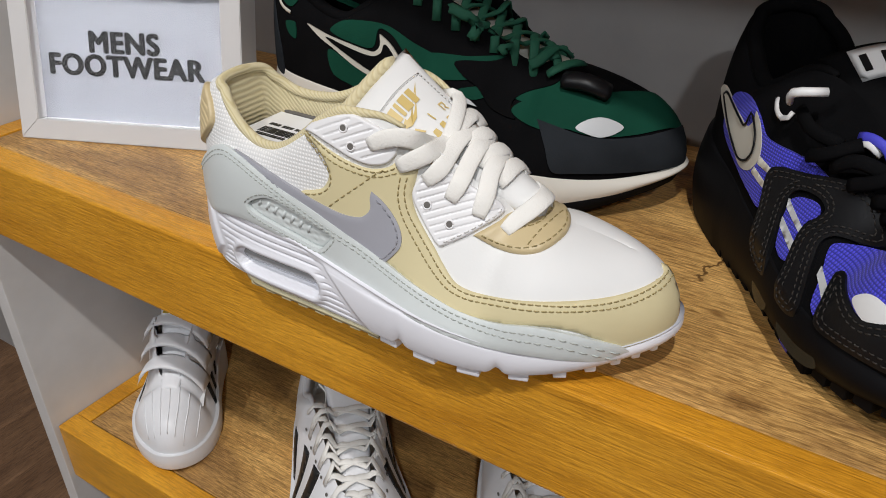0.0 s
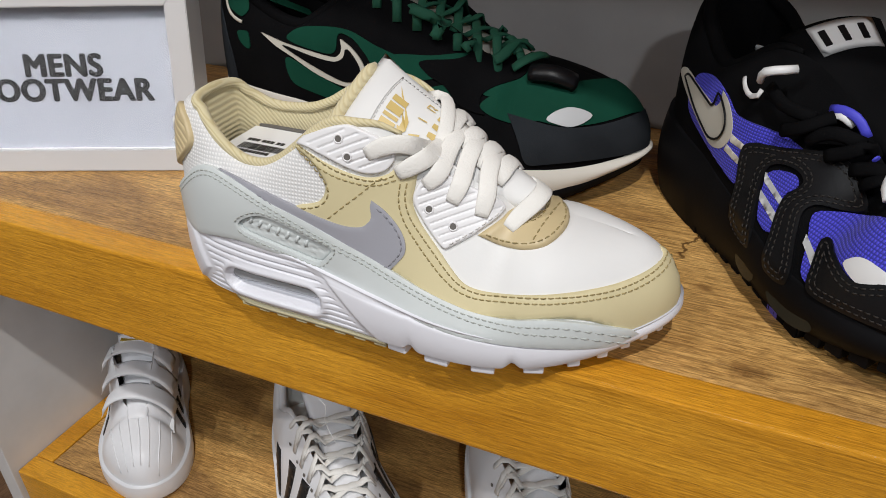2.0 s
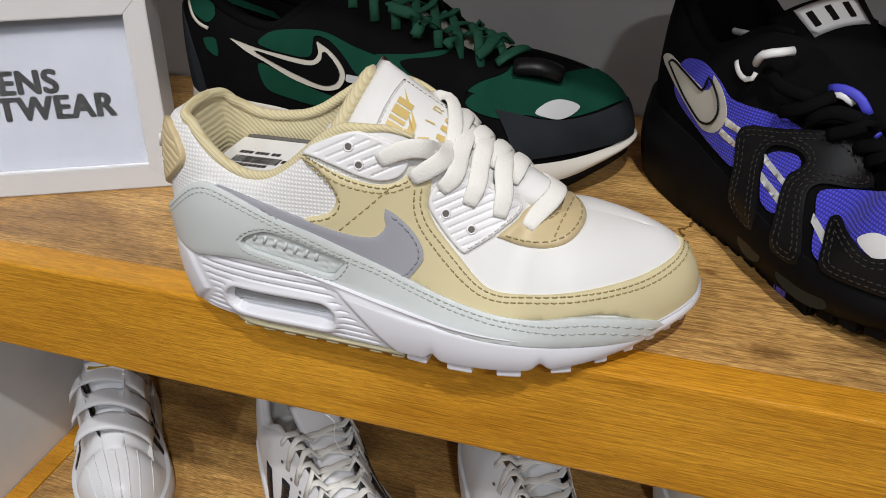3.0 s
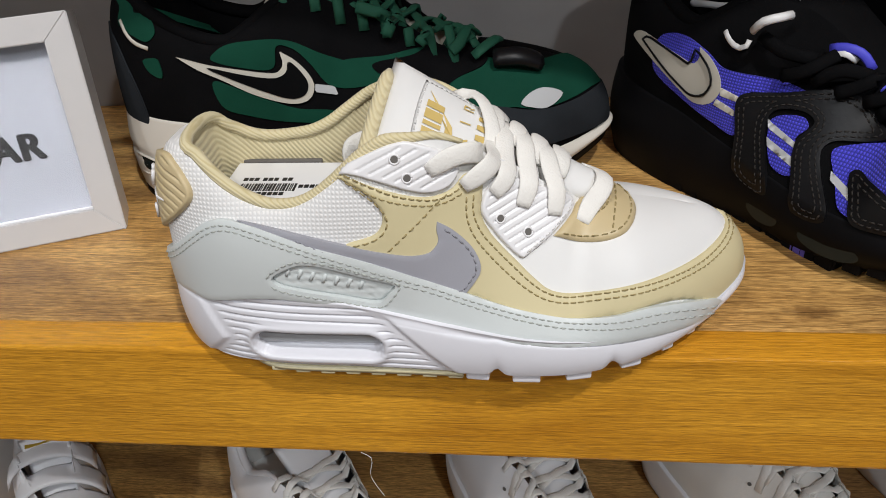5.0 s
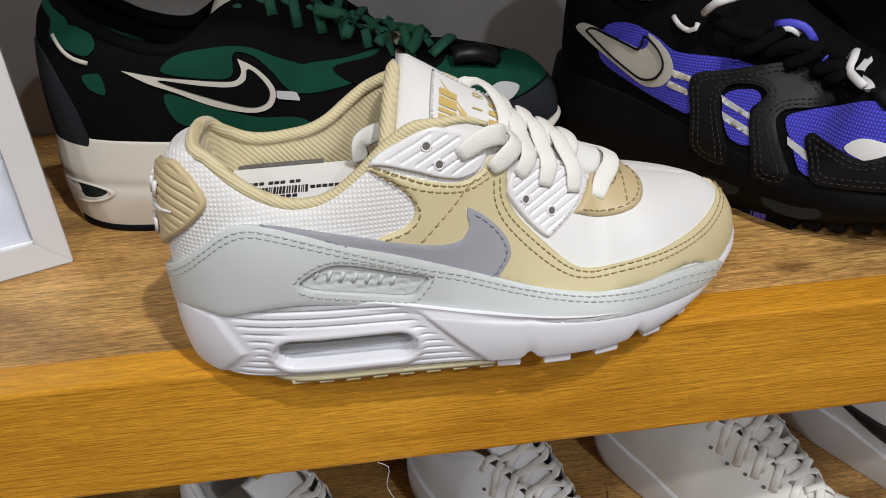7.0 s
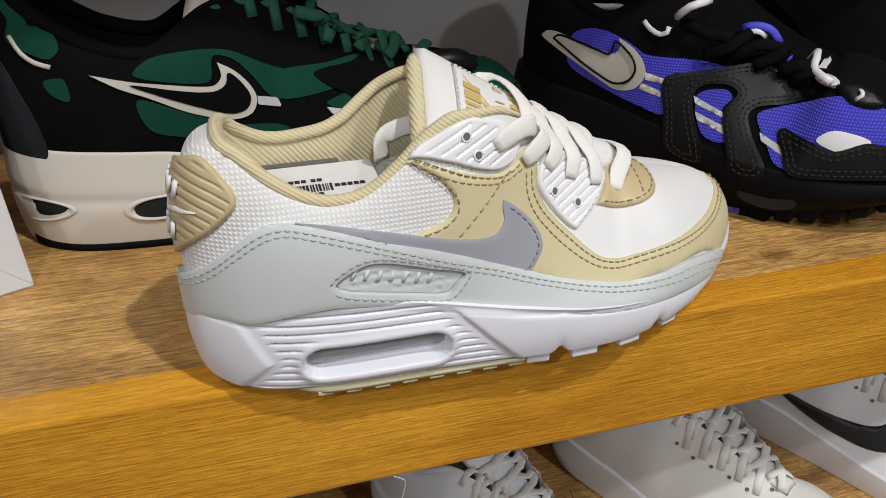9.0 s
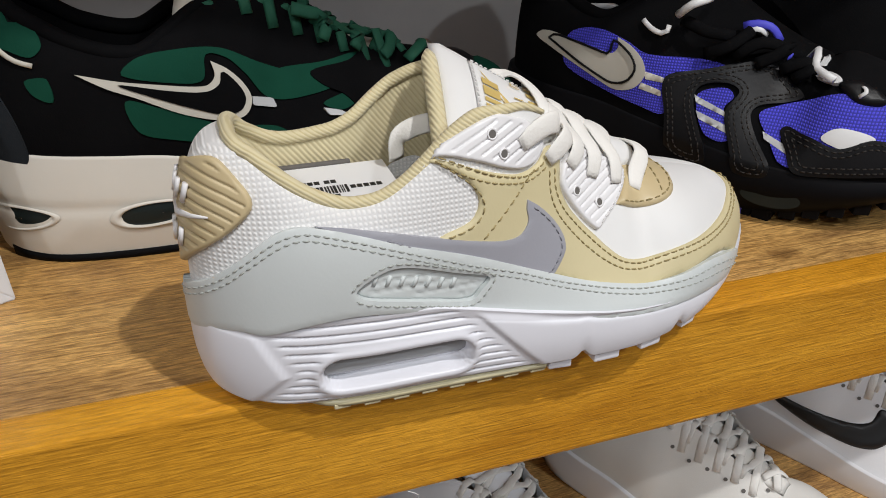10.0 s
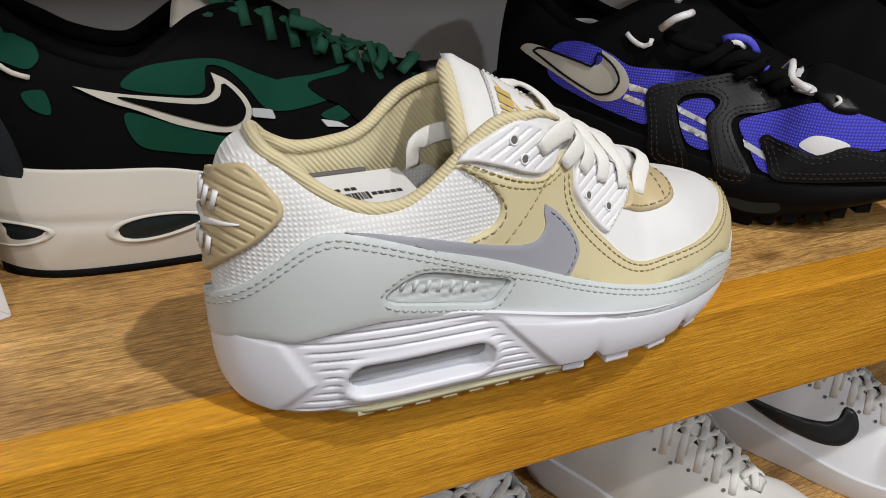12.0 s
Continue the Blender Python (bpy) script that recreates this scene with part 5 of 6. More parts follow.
PATTERN["g_bar"], PATTERN["g_bar2"] = ([p for q in PATTERN[k] for p in (q, q)] for k in ("g_bar", "g_bar2"))
gB, gC = Chart(green_last.tree(), BACKWARD), Chart(green_last.tree(), FRONT)
for name, label, chart, mat, thick in (("g_vamp", "green suede vamp", gC, GREEN_SUEDE, 0.0008), ("g_top", "green suede quarter", gB, GREEN_SUEDE, 0.0008), ("g_under", "green suede quarter", gB, GREEN_SUEDE, 0.0008),
                                       ("g_side", "green suede inset", gB, GREEN_SUEDE, 0.0008), ("g_counter", "charcoal suede heel counter", gB, CHARCOAL_SUEDE, 0.0008), ("g_heel1", "green suede heel piece", gB, GREEN_SUEDE, 0.0008), ("g_heel2", "green suede heel piece", gB, GREEN_SUEDE, 0.0008),
                                       ("g_toe", "green suede toe box", gC, GREEN_SUEDE, 0.0010), ("g_over", "black suede vamp overlay", gC, BLACK_SUEDE, 0.0016), ("g_mud", "charcoal suede mudguard", gC, CHARCOAL_SUEDE, 0.0018), ("g_silver", "silver-grey toe patch", gC, SILVER_TRIM, 0.0022),
                                       ("g_cream", "cream-edged side flash", gB, CREAM_TRIM, 0.0018), ("g_black", "black side flash", gB, BLACK_SUEDE, 0.0026), ("g_bar", "silver bar", gB, SILVER_TRIM, 0.0014), ("g_bar2", "silver bar", gB, SILVER_TRIM, 0.0014)):
    part({"g_cream": "side_flash", "g_black": "side_flash_inset", "g_mud": "mudguard"}.get(name, "panel"), patch(chart, PATTERN[name], thick, 0.003, 0.0004, edge=0.95), mat, green_shoe, label, True)


def cord(chart, pts, radius, lift, mat, parent, name="lace", flat=0.5):
    at = chart.path(pts, lift, 0.003)
    n = len(at)
    rows = [p + q * lift * 0.8 * math.sin(math.pi * i / (n - 1)) for i, (p, q) in enumerate(at)]
    return part(name, tube(bmesh.new(), rows, radius, 8, flat, [q for _, q in at]), mat, parent, "", True)


cord(gB, PATTERN["g_line"], 0.0013, 0.001, CREAM_TRIM, green_shoe, "heel_line")
for name in ("g_la", "g_lb", "g_lc", "g_ld", "g_le", "g_lf", "g_lg"):
    cord(gC, PATTERN[name], 0.0038, 0.005, GREEN_LACE, green_shoe)
cord(gC, PATTERN["g_tog"], 0.007, 0.005, BLACK_LEATHER, green_shoe, "lace_lock", 0.7)
TG = tongue_surface((0.115, 0.010, 0.125), (0.125, 0.060, 0.135), (0.25, 0.030, 0.085), (0.25, 0.055, 0.085), 0.006)
part("tongue", slab(bmesh.new(), TG, 0.007), CREAM_TRIM, green_shoe, "", True)
bm = bmesh.new()
grid_mesh(bm, green_last.skin(48), True)
grid_mesh(bm, TG)
bm.normal_update()
green_top = BVHTree.FromBMesh(bm)
bm.free()
for i in range(8):
    sr = 0.42 + i * 0.04
    x, mid, half = sr * green_last.length, float(green_last.mid_y(sr * green_last.length)), float(green_last.rim_half(sr)) + 0.003
    for sgn in (-1, 1):
        row, line = [], []
        for u in np.linspace(-1, 1, 15):
            px, py = x + sgn * 0.010 * u, mid + u * half
            hit = green_top.ray_cast(Vector((px, py, 0.4)), Vector((0, 0, -1)))[0]
            line.append(hit.z if hit else 0.1)
        line = np.array(line)
        for _ in range(3):
            line[1:-1] = np.maximum(line[1:-1], (line[:-2] + line[2:]) / 2)
        for u, z in zip(np.linspace(-1, 1, 15), line):
            row.append((x + sgn * 0.010 * u, mid + u * half, z + 0.0012 + 0.004 * (1 - abs(u)**3)))
        part("lace", tube(bmesh.new(), row, 0.0033, 8, 0.4), GREEN_LACE, green_shoe, "", True)
near_x, near_y = np.array(sorted(green_last.ring[:green_last.toe].tolist())).T
for x, w in ((0.004, 0.034), (0.070, 0.046)):
    centre = x + w / 2
    rims = []
    for scale, out in ((1.20, 0.0045), (1.09, 0.0058), (1.0, 0.0054), (0.95, 0.0040)):
        rims.append([(centre + w / 2 * scale * math.cos(k), float(np.interp(centre + w / 2 * scale * math.cos(k), near_x, near_y)) - out, 0.026 + 0.0062 * scale * math.sin(k) * (1 - 0.25 * math.cos(k)) + 0.0015 * math.cos(k)) for k in np.linspace(0, 2 * math.pi, 40, endpoint=False)])
    bm = bmesh.new()
    grid_mesh(bm, np.array(rims), True)
    window = part("air_window", bm, CREAM_FOAM, green_shoe, "raised cream rim round a dark air window", True)
    bm = bmesh.new()
    rings = [[(centre + (px - centre) * k, float(np.interp(centre + (px - centre) * k, near_x, near_y)) - 0.0040 - 0.0012 * (1 - k * k), 0.026 + (pz - 0.026) * k) for px, _, pz in rims[-1]] for k in (1.0, 0.8, 0.5, 0.2, 0.02)]
    grid_mesh(bm, np.array(rings), True)
    part("air_cushion", bm, SMOKED, window, "dark glossy air cushion", True)
bm = bmesh.new()
rows = []
for x, y in sorted(green_last.ring[:green_last.toe].tolist()):
    if 0.01 < x < 0.332:
        z = float(green_low(x))
        under = max(0.0, z - 0.005)
        rows.append([(x, y - 0.003, z + 0.0045), (x, y - 0.0042, z + 0.003), (x, y - 0.0035, under), (x, y + 0.012, under)])
rows = np.array(rows)
grid_mesh(bm, rows)
part("outsole", bm, BLACK_RUBBER, green_shoe, "black rubber outsole", True)

def sharp(points):
    """An outline whose corners stay corners."""
    return [p for q in points for p in (q, q)]


for name in ("b_bar1", "b_bar2", "b_s1", "b_s2", "b_s3"):
    PATTERN[name] = sharp(PATTERN[name])
bB = Chart(blue_last.tree(), BLUE_AT.inverted().to_3x3() @ Vector((0.31, 0.83, -0.495)))
WHITE_TRIM = leather("white_trim", (0.72, 0.72, 0.72), 0.45, 500, 0.0001, 0.02)
for name, kind, label, mat, thick in (("b_rear", "panel", "blue mesh quarter", BLUE_MESH, 0.0008), ("b_mid", "panel", "blue mesh inset", BLUE_MESH, 0.0008), ("b_toe", "toe_box", "blue mesh toe box", BLUE_MESH, 0.0010),
                                      ("b_s1", "stripe", "silver stripe", SILVER_TRIM, 0.0012), ("b_s2", "stripe", "silver stripe", SILVER_TRIM, 0.0012), ("b_s3", "stripe", "silver stripe", SILVER_TRIM, 0.0012),
                                      ("b_over", "overlay", "glossy black leather overlay", BLACK_LEATHER, 0.0022), ("b_mud", "mudguard", "glossy black leather mudguard", BLACK_LEATHER, 0.0022),
                                      ("b_patch", "toe_patch", "white toe patch", WHITE_TRIM, 0.0020), ("b_cream", "side_flash", "cream side flash with a dark line", CREAM_TRIM, 0.0013), ("b_bar1", "stripe", "cream stripe", CREAM_TRIM, 0.0013),
                                      ("b_bar2", "stripe", "cream stripe", CREAM_TRIM, 0.0013), ("b_tongue", "toe_patch", "white vamp tab", WHITE_TRIM, 0.0030)):
    part(kind, patch(bB, PATTERN[name], thick, 0.0022, 0.0006, edge=0.9, step=0.0012), mat, blue_shoe, label, True)
inner = np.array(PATTERN["b_cream"])
c = inner.mean(0)
cord(bB, [tuple(c + (p - c) * 0.80) for p in inner[[0, 1, 2, 3, 4, 6, 8, 9, 10, 11, 12, 13, 14, 0]]], 0.0008, 0.0015, BLACK_LEATHER, blue_shoe, "flash_line", 0.6)
SEAM_BLACK = material("dark_brown_thread", (0.022, 0.018, 0.015), 0.7)
bm = bmesh.new()
for name in ("b_over", "b_mud"):
    for inset in (0.0022, 0.0048):
        line = inset_line(PATTERN[name], inset)
        breaks = [0] + [i + 1 for i in range(len(line) - 1) if np.linalg.norm(line[i + 1] - line[i]) > 0.004] + [len(line)]
        for i, j in zip(breaks, breaks[1:]):
            if j - i > 4:
                stitches(bm, bB, line[i:j], 0.0025, 0.0034, 0.0022, 0.00042)
part("stitching", bm, SEAM_BLACK, blue_shoe, "", True)
cord(bB, PATTERN["b_logo"], 0.0016, 0.0015, WHITE_TRIM, blue_shoe, "small_flash")
for name in ("b_l1", "b_l2", "b_l3", "b_l4", "b_l5", "b_l6"):
    cord(bB, PATTERN[name], 0.0036, 0.006, BLACK_SUEDE, blue_shoe)
cord(bB, PATTERN["b_tip1"], 0.0024, 0.012, WHITE_TRIM, blue_shoe, "lace_tip", 0.8)
TB = tongue_surface((0.110, 0.006, 0.130), (0.118, 0.062, 0.140), (0.222, 0.030, 0.085), (0.222, 0.055, 0.085), 0.006)
part("tongue", slab(bmesh.new(), TB, 0.008), BLACK_SUEDE, blue_shoe, "", True)
part("tongue_patch", slab(bmesh.new(), TB[1:6, 3:14] + np.array((0.0006, 0, 0.0014)), 0.001), WHITE_TRIM, blue_shoe, "white tongue patch", True)
for k in range(3):
    part("tongue_mark", slab(bmesh.new(), TB[2:5, 4 + k * 3:6 + k * 3] + np.array((0.0008, 0, 0.0020)), 0.0006, False), BLACK_LEATHER, blue_shoe)
part("toe_tab", patch(bB, PATTERN["b_tab"], 0.0040, 0.0022, 0.001, step=0.0012), BLACK_LEATHER, blue_shoe, "black vamp tab", True)
cord(bB, PATTERN["b_mark"], 0.0012, 0.0036, WHITE_TRIM, blue_shoe, "small_flash")
BLUE_TRIM = leather("blue_trim", (0.06, 0.06, 0.55), 0.6, 600, 0.0002, 0.05)
cord(bB, PATTERN["b_throat"], 0.0024, 0.004, BLUE_TRIM, blue_shoe, "throat_edge", 0.35)
cord(bB, PATTERN["b_throat2"], 0.0016, 0.004, WHITE_TRIM, blue_shoe, "throat_edge", 0.35)
cord(bB, PATTERN["b_throat3"], 0.0020, 0.004, BLUE_TRIM, blue_shoe, "throat_edge", 0.35)
cord(bB, PATTERN["b_tip3"], 0.0024, 0.006, WHITE_TRIM, blue_shoe, "lace_tip", 0.7)
cord(bB, PATTERN["b_tip2"], 0.0024, 0.010, WHITE_TRIM, blue_shoe, "lace_tip", 0.8)
pts = sorted(blue_last.ring[:blue_last.toe].tolist())
for x0, x1 in ((0.158, 0.182), (0.196, 0.230)):
    bm = bmesh.new()
    vs = []
    for k in np.linspace(0, 2 * math.pi, 24, endpoint=False):
        x = (x0 + x1) / 2 + (x1 - x0) / 2 * math.cos(k)
        vs.append(bm.verts.new((x, float(np.interp(x, [p[0] for p in pts], [p[1] for p in pts])) - 0.0015, 0.019 + 0.006 * math.sin(k))))
    f = bm.faces.new(vs)
    bmesh.ops.inset_region(bm, faces=[f], thickness=0.002, depth=-0.0015)
    part("air_window", bm, SMOKED, blue_shoe, "dark glossy air window", True)
for x in np.arange(0.035, 0.285, 0.0125):
    i = int(np.argmin([abs(p[0] - x) for p in pts]))
    j = min(i + 3, len(pts) - 1)
    rise = float(low(x))
    drop = float(np.clip((x - 0.09) / 0.08, 0, 1)) * 0.009
    ob = part("tread_block", add_box(bmesh.new(), -0.0048, 0.0048, 0, 0.014, -0.003, 0.007, 0.001), BLACK_RUBBER, blue_shoe)
    ob.matrix_basis = pose(x, pts[i][1] + drop - 0.001, rise + max(0.0, 0.003 - rise), 0, 0, math.degrees(math.atan2(pts[j][1] - pts[i][1], max(1e-4, pts[j][0] - pts[i][0]))))
VIOLET = leather("violet_rubber", (0.10, 0.08, 0.45), 0.45, 300, 0.0001, 0.05)
for k, x in enumerate(np.arange(0.12, 0.215, 0.0165)):
    y = float(np.interp(x, [p[0] for p in pts], [p[1] for p in pts]))
    bm = add_box(bmesh.new(), x, x + 0.011, y + 0.008, y + 0.03, 0.0, 0.008, 0.001)
    part("lug", bm, VIOLET if k in (1, 4) else BLACK_RUBBER, blue_shoe)

# dark sneaker behind the blue one
back_last = form(0.30, 1.05, 1.15, 1.0, 0.01, 1.1)
back_shoe = thing("sneaker", pose(0.265, 0.270, 0.0, 0, 0, -50), "plain black sneaker behind the blue one", "sneaker", "display sneakers")
upper(back_last, BLACK_SUEDE, back_shoe)
collar_and_lining(back_last, BLACK_SUEDE, BLACK_SUEDE, BLACK_SUEDE, back_shoe)
low = curve((0, 0.008), (0.02, 0.0), (0.2, 0.0), (0.30, 0.018))
part("midsole", sole_mesh(back_last, low, lambda x: back_last.feather(x / 0.30) + 0.001, lambda v, x: 0.003 * math.sin(math.pi * v) * np.ones_like(x), 16), BLACK_RUBBER, back_shoe, "", True)
TBK = tongue_surface((0.110, 0.006, 0.122), (0.118, 0.060, 0.130), (0.22, 0.030, 0.078), (0.22, 0.052, 0.078), 0.006)
part("tongue", slab(bmesh.new(), TBK, 0.008), BLACK_SUEDE, back_shoe, "", True)


# ---- picture frame with the sign ----
FRAME_WHITE = leather("white_frame_lacquer", (0.66, 0.65, 0.65), 0.35, 300, 0.0001, 0.02)
SIGN_PAPER = leather("sign_paper", (0.28, 0.29, 0.325), 0.6, 300, 0.00005, 0.01)
SIGN_INK = material("sign_ink", (0.008, 0.008, 0.009), 0.8)
SIGN_H, SIGN_LEAN, SIGN_Z = 0.138, 14, 0.047
SW, SH, SD, RAIL = 0.194, SIGN_H, 0.030, 0.0165
sign = thing("picture_frame", pose(-0.389, 0.0435, 0.0005, 0, 0, 22.9) @ pose(0, 0, 0, -SIGN_LEAN, 0, 0), "white box picture frame with a printed sign", "picture frame")


def rail(name, points):
    """A mitred bar of the frame: quads of front outline, given in frame axes, with its depth."""
    bm = bmesh.new()
    front = [bm.verts.new((x, 0, z)) for x, z in points]
    backs = [bm.verts.new((x, SD, z)) for x, z in points]
    bm.faces.new(front)
    bm.faces.new(backs[::-1])
    for k in range(4):
        bm.faces.new((front[k], backs[k], backs[(k + 1) % 4], front[(k + 1) % 4]))
    bmesh.ops.bevel(bm, geom=bm.edges[:], offset=0.0006, segments=2, affect="EDGES")
    return part(name, bm, FRAME_WHITE, sign)


R = RAIL
rail("bottom_rail", [(0, 0), (SW, 0), (SW - R, R), (R, R)])
rail("top_rail", [(0, SH), (R, SH - R), (SW - R, SH - R), (SW, SH)])
rail("side_rail", [(0, 0), (R, R), (R, SH - R), (0, SH)])
rail("side_rail", [(SW, 0), (SW, SH), (SW - R, SH - R), (SW - R, R)])
box("sign_sheet", R * 0.5, SW - R * 0.5, 0.012, 0.014, R * 0.5, SH - R * 0.5, SIGN_PAPER, sign, 0, "white printed sheet")
GLASS = material("frame_glass", (1, 1, 1), 0.02)
GLASS.node_tree.nodes["Principled BSDF"].inputs["Transmission Weight"].default_value = 1.0
GLASS.node_tree.nodes["Principled BSDF"].inputs["IOR"].default_value = 1.45
pane = box("glass_pane", R * 0.6, SW - R * 0.6, 0.006, 0.008, R * 0.6, SH - R * 0.6, GLASS, sign, 0)
pane.visible_shadow = False


def words(text, x, z, size):
    """Bold lettering: the built-in letters thickened by overlapping copies, as one mesh."""
    data = bpy.data.curves.new("lettering", "FONT")
    data.body, data.size, data.align_x, data.space_character = text, size, "CENTER", 1.08
    ob = new("lettering", data)
    flat = bpy.data.meshes.new_from_object(ob)
    bpy.data.objects.remove(ob)
    bm = bmesh.new()
    for k in range(9):
        a = k * math.pi / 4
        shift = Vector((0.0013 * math.cos(a), 0.0008 * math.sin(a), k * 0.00002)) if k < 8 else Vector((0, 0, 0.0002))
        flat.transform(Matrix.Translation(shift))
        bm.from_mesh(flat)
        flat.transform(Matrix.Translation(-shift))
    ob = part("lettering", bm, SIGN_INK, sign)
    ob.matrix_basis = pose(x, 0.0117, z, 90, 0, 0)
    return ob


words("MENS", SW * 0.5 - 0.0065, SIGN_Z + 0.0245, 0.0230)
words("FOOTWEAR", SW * 0.5 - 0.0065, SIGN_Z + 0.0060, 0.0230)


# ---- lower shelf ----
OFF_WHITE = leather("white_shoe_leather", (0.78, 0.78, 0.80), 0.4, 500, 0.0002, 0.02)
CANVAS = leather("white_canvas", (0.74, 0.72, 0.68), 0.8, 1200, 0.0004, 0.03)
SOLE_WHITE = leather("white_rubber", (0.74, 0.74, 0.76), 0.45, 300, 0.0001, 0.02)
STRIPE_BLACK = leather("black_stripe_leather", (0.012, 0.012, 0.013), 0.4, 500, 0.0002, 0.1)
GOLD_TAG = material("gold_print", (0.45, 0.30, 0.03), 0.4)


def low_shoe(at, length, label, mat, width=1.0, height=1.0, sole=0.75, toe=1.0, laces=True):
    last = form(length, width, height, sole, 0.0, toe)
    ob = thing("sneaker", at, label, "sneaker", "sneakers on the lower shelf")
    upper(last, mat, ob)
    collar_and_lining(last, mat, CANVAS, PAPER, ob, roll=0.0035)
    low = curve((0, 0.002), (0.05 * length, 0.0), (0.8 * length, 0.0), (length, 0.006))
    part("sole", sole_mesh(last, low, lambda x: last.feather(x / length) + 0.001, lambda v, x: (0.003 + 0.001 * math.sin(math.pi * v)) * np.ones_like(x), 20), SOLE_WHITE, ob, "", True)
    k = length / 0.286
    t = tongue_surface((0.100 * k, 0.012, 0.120 * height), (0.100 * k, 0.055, 0.120 * height), (0.215 * k, 0.030, 0.067 * height), (0.215 * k, 0.050, 0.067 * height), 0.004)
    part("tongue", slab(bmesh.new(), t, 0.005), mat, ob, "", True)
    bm = bmesh.new()
    grid_mesh(bm, last.skin(48), True)
    grid_mesh(bm, t)
    bm.normal_update()
    top = Chart(BVHTree.FromBMesh(bm), (-0.35, 0.05, -0.94))
    bm.free()
    if laces:
        for i in range(6):
            s = 0.46 + i * 0.05
            x = s * length
            y0, y1 = float(last.mid_y(x)) - float(last.rim_half(s)) - 0.006, float(last.mid_y(x)) + float(last.rim_half(s)) + 0.006
            for ya, yb, dx in ((y0, y1, 0.013), (y1, y0, 0.013)):
                row = []
                for u in np.linspace(0, 1, 12):
                    p = Vector((x + dx * (u - 0.5), ya + (yb - ya) * u, 0.3))
                    hit = top.tree.ray_cast(p, Vector((0, 0, -1)))[0]
                    z = hit.z if hit else float(last.rim_z(s))
                    row.append((p.x, p.y, z + 0.001 + 0.0035 * math.sin(math.pi * u)))
                part("lace", tube(bmesh.new(), row, 0.0034, 8, 0.35), LACE, ob, "", True)
            for y in (y0 - 0.002, y1 + 0.002):
                hit, n, _, _ = top.tree.ray_cast(Vector((x, y, 0.3)), Vector((0, 0, -1)))
                if hit:
                    # dark disc painted in place of the shaded eyelet hole
                    bm = bmesh.new()
                    bmesh.ops.create_circle(bm, cap_ends=True, segments=12, radius=0.0017, matrix=Matrix.Translation(hit + n * 0.0008) @ n.to_track_quat("Z", "Y").to_matrix().to_4x4())
                    part("eyelet", bm, DARK_HOLE, ob)
    return ob, last


def side_patch(ob, last, pts, mat, name, label, thick=0.001, view=(0, 1, -0.25), grain=0.004):
    if name == "stripe":
        pts = sharp(pts)
    return part(name, patch(Chart(last.tree(), view), pts, thick, grain, 0.001), mat, ob, label, True)


KID_AT = pose(-0.415, 0.172, LOW + 0.0005, 0, 0, -60)
KL = 0.19
kid, kid_last = low_shoe(KID_AT, KL, "small white sneaker with three touch straps and black stripes", OFF_WHITE, 0.82, 0.92, 0.8, 1.05, False)
skin_tree = kid_last.tree()
for s, lift in ((0.42, 0.004), (0.53, 0.004), (0.64, 0.004)):
    x = s * KL
    mid = float(kid_last.mid_y(x))
    rows = []
    for dx in np.linspace(-0.0115, 0.0115, 7):
        row = []
        for u in np.linspace(-1, 1, 21):
            y = mid + u * 0.037
            hit = skin_tree.ray_cast(Vector((x + dx + 0.004 * u, y, 0.3)), Vector((0, 0, -1)))[0]
            z = hit.z if hit else 0.04
            arc = 0.064 + 0.040 * math.sqrt(max(0, 1 - (u * 0.95)**2)) - (s - 0.42) * 0.10
            row.append((x + dx + 0.004 * u, y, max(z, arc) + 0.003))
        rows.append(row)
    strap = part("strap", slab(bmesh.new(), np.array(rows), 0.004), OFF_WHITE, kid, "white touch strap", True)
# ribbed toe cap
for k in range(7):
    u = (k - 3) / 3
    row = []
    for x in np.linspace(0.137, 0.182, 12):
        y = float(kid_last.mid_y(x)) + u * 0.028 * (1 - ((x - 0.137) / 0.049)**2 * 0.35)
        hit = skin_tree.ray_cast(Vector((x, y, 0.3)), Vector((0, 0, -1)))[0]
        if hit:
            row.append(hit + Vector((0, 0, 0.0004)))
    if len(row) > 3:
        part("toe_rib", tube(bmesh.new(), row, 0.0005, 6), OFF_WHITE, kid, "", True)
for sgn in (-1, 1):
    for k in range(3):
        x = 0.075 + k * 0.017
        side_patch(kid, kid_last, [(x - 0.0, 0.020), (x + 0.008, 0.020), (x + 0.002, 0.042), (x - 0.006, 0.042)], STRIPE_BLACK, "stripe", "black side stripe", 0.0012, (0, -sgn, -0.0))
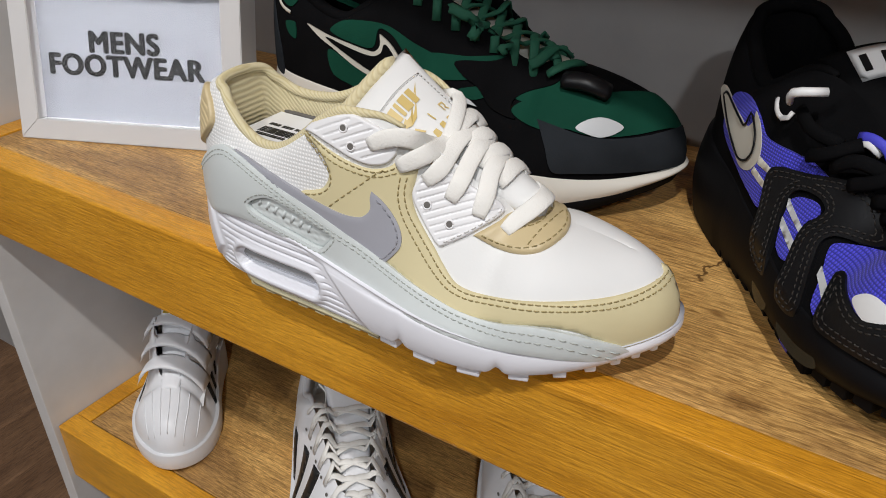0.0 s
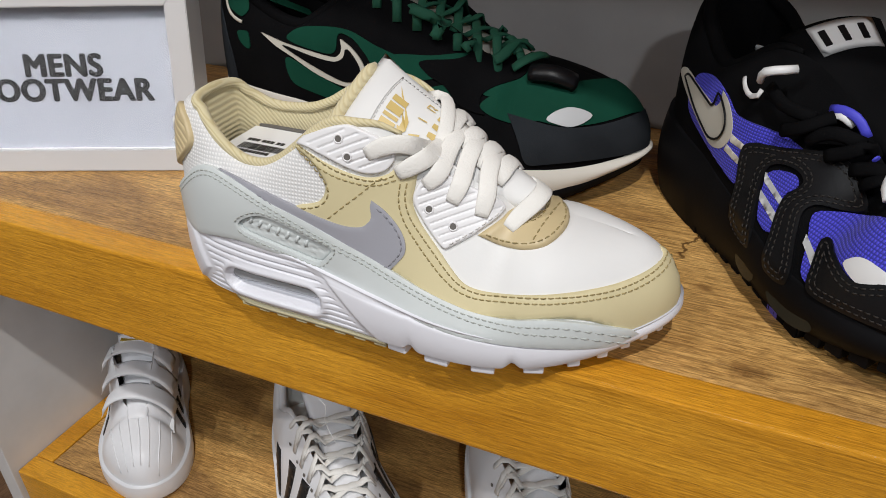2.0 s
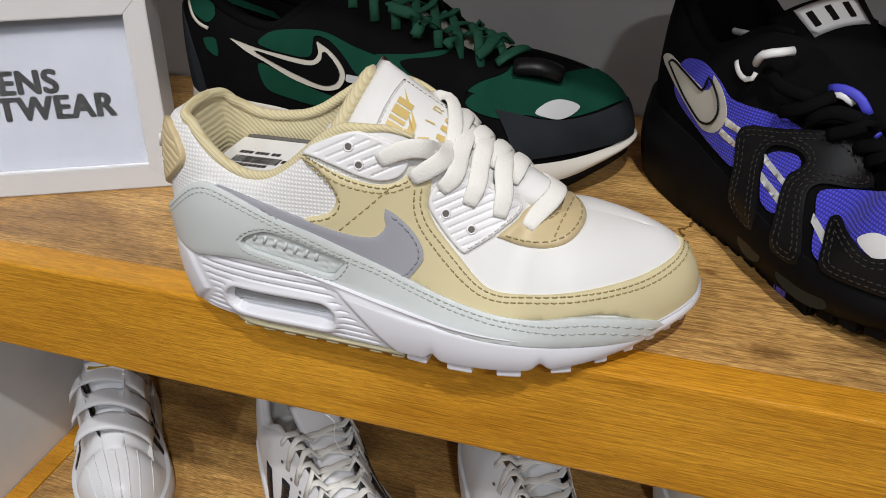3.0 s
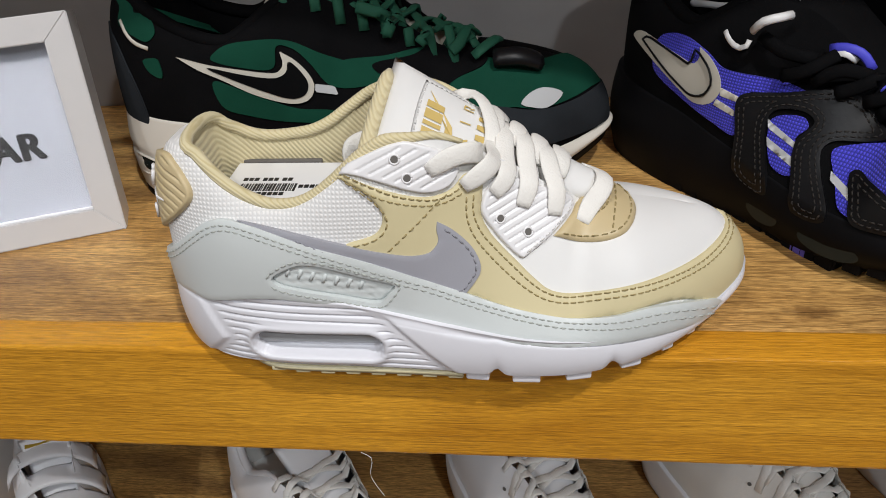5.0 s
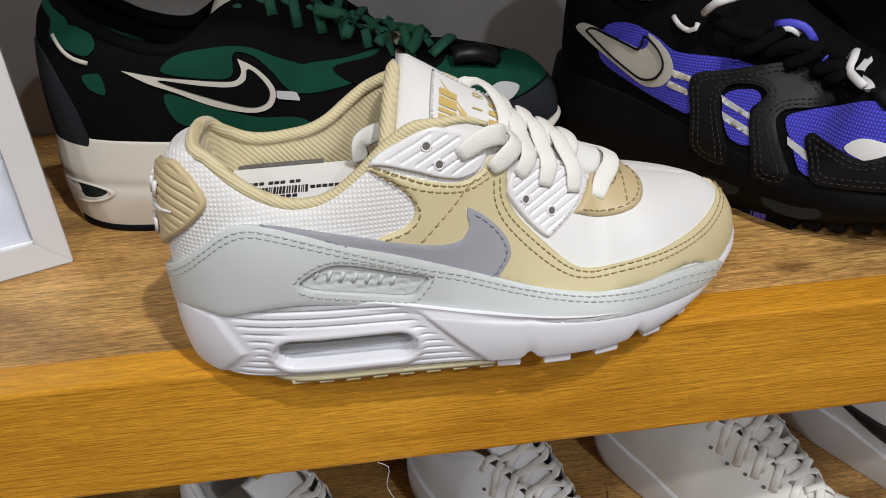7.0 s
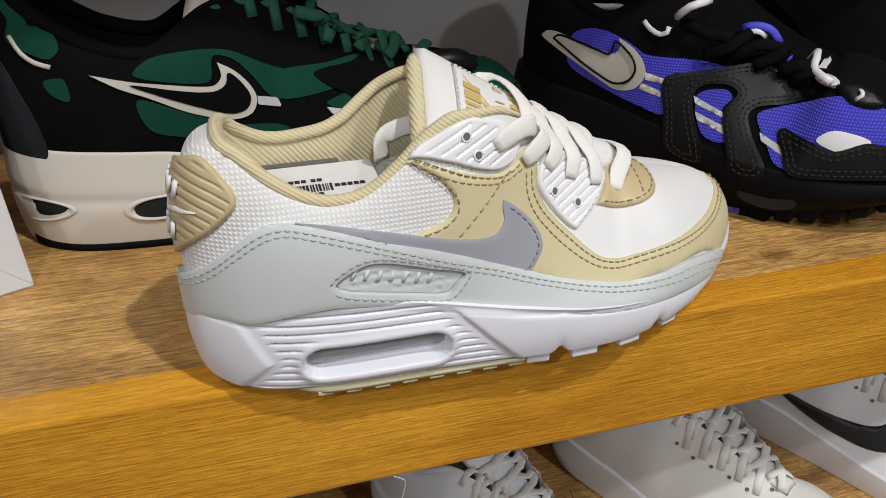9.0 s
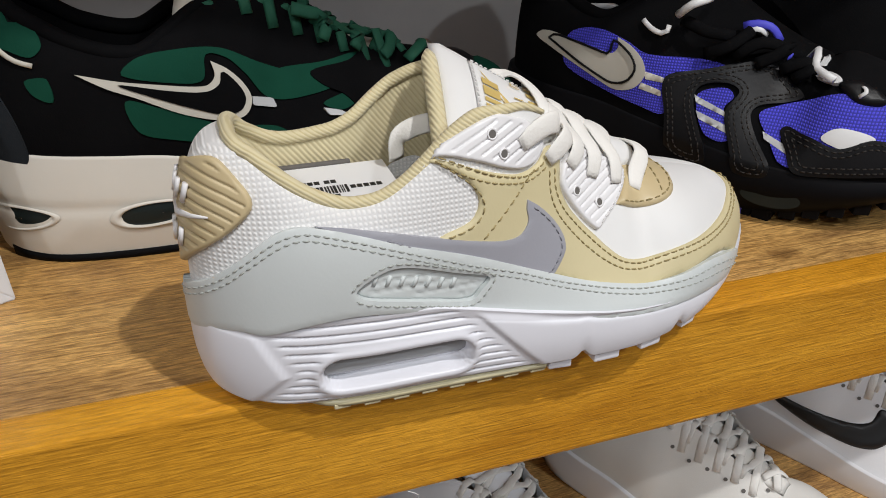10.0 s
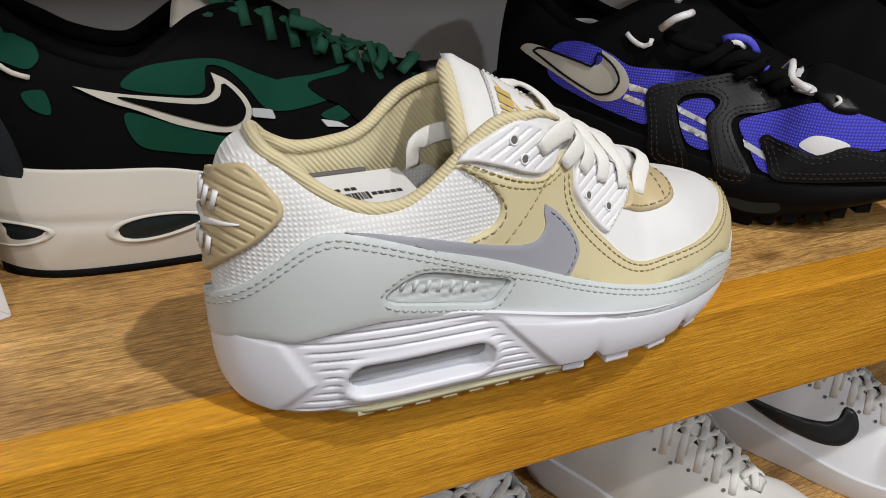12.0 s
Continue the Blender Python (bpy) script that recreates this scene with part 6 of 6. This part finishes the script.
part("tag", add_box(bmesh.new(), 0.0680, 0.0750, 0.018, 0.040, 0.1075, 0.1082), GOLD_TAG, kid, "gold printed tag")

STRIPED_AT = pose(-0.219, 0.180, LOW + 0.0005, 0, 0, -50)
striped, striped_last = low_shoe(STRIPED_AT, 0.275, "white laced sneaker with black side stripes", OFF_WHITE, 1.08, 1.0, 0.75)
for sgn in (-1, 1):
    for k in range(3):
        x = 0.115 + k * 0.024
        side_patch(striped, striped_last, [(x, 0.022), (x + 0.011, 0.022), (x + 0.001, 0.075), (x - 0.010, 0.075)], STRIPE_BLACK, "stripe", "black side stripe", 0.0012, (0, -sgn, 0.0))
part("tag", add_box(bmesh.new(), 0.094, 0.104, 0.022, 0.042, 0.1235, 0.1242), GOLD_TAG, striped, "gold printed tag")
plain, plain_last = low_shoe(pose(-0.026, 0.228, LOW + 0.0005, 0, 0, -62), 0.28, "plain white leather lace-up sneaker", OFF_WHITE, 1.0, 0.95, 0.75)
canvas_shoe, canvas_last = low_shoe(pose(0.155, 0.240, LOW + 0.0005, 0, 0, -60), 0.29, "white canvas lace-up sneaker", CANVAS, 1.02, 1.0, 0.75)
flash_shoe, flash_last = low_shoe(pose(0.345, 0.262, LOW + 0.0005, 0, 0, -60), 0.30, "white leather sneaker with a black side flash", OFF_WHITE, 1.02, 1.0, 0.85)
side_patch(flash_shoe, flash_last, [(0.075, 0.058), (0.105, 0.045), (0.150, 0.036), (0.178, 0.040), (0.188, 0.055), (0.182, 0.072), (0.172, 0.076), (0.168, 0.062), (0.150, 0.055), (0.115, 0.056)], STRIPE_BLACK, "side_flash", "black side flash", 0.0014, (0, 1, -0.2))

# loose thread under the shelf edge
bm = bmesh.new()
tube(bm, spline([(-0.040, -0.0008, -0.070), (-0.0345, -0.0012, -0.074), (-0.0365, -0.001, -0.088), (-0.034, -0.0006, -0.098), (-0.0305, -0.0004, -0.106)], False, 0.003), 0.0002, 4)
tagged(part("loose_thread", bm, SEAM_WHITE), "thin pale thread hanging from the shelf edge", "thread")
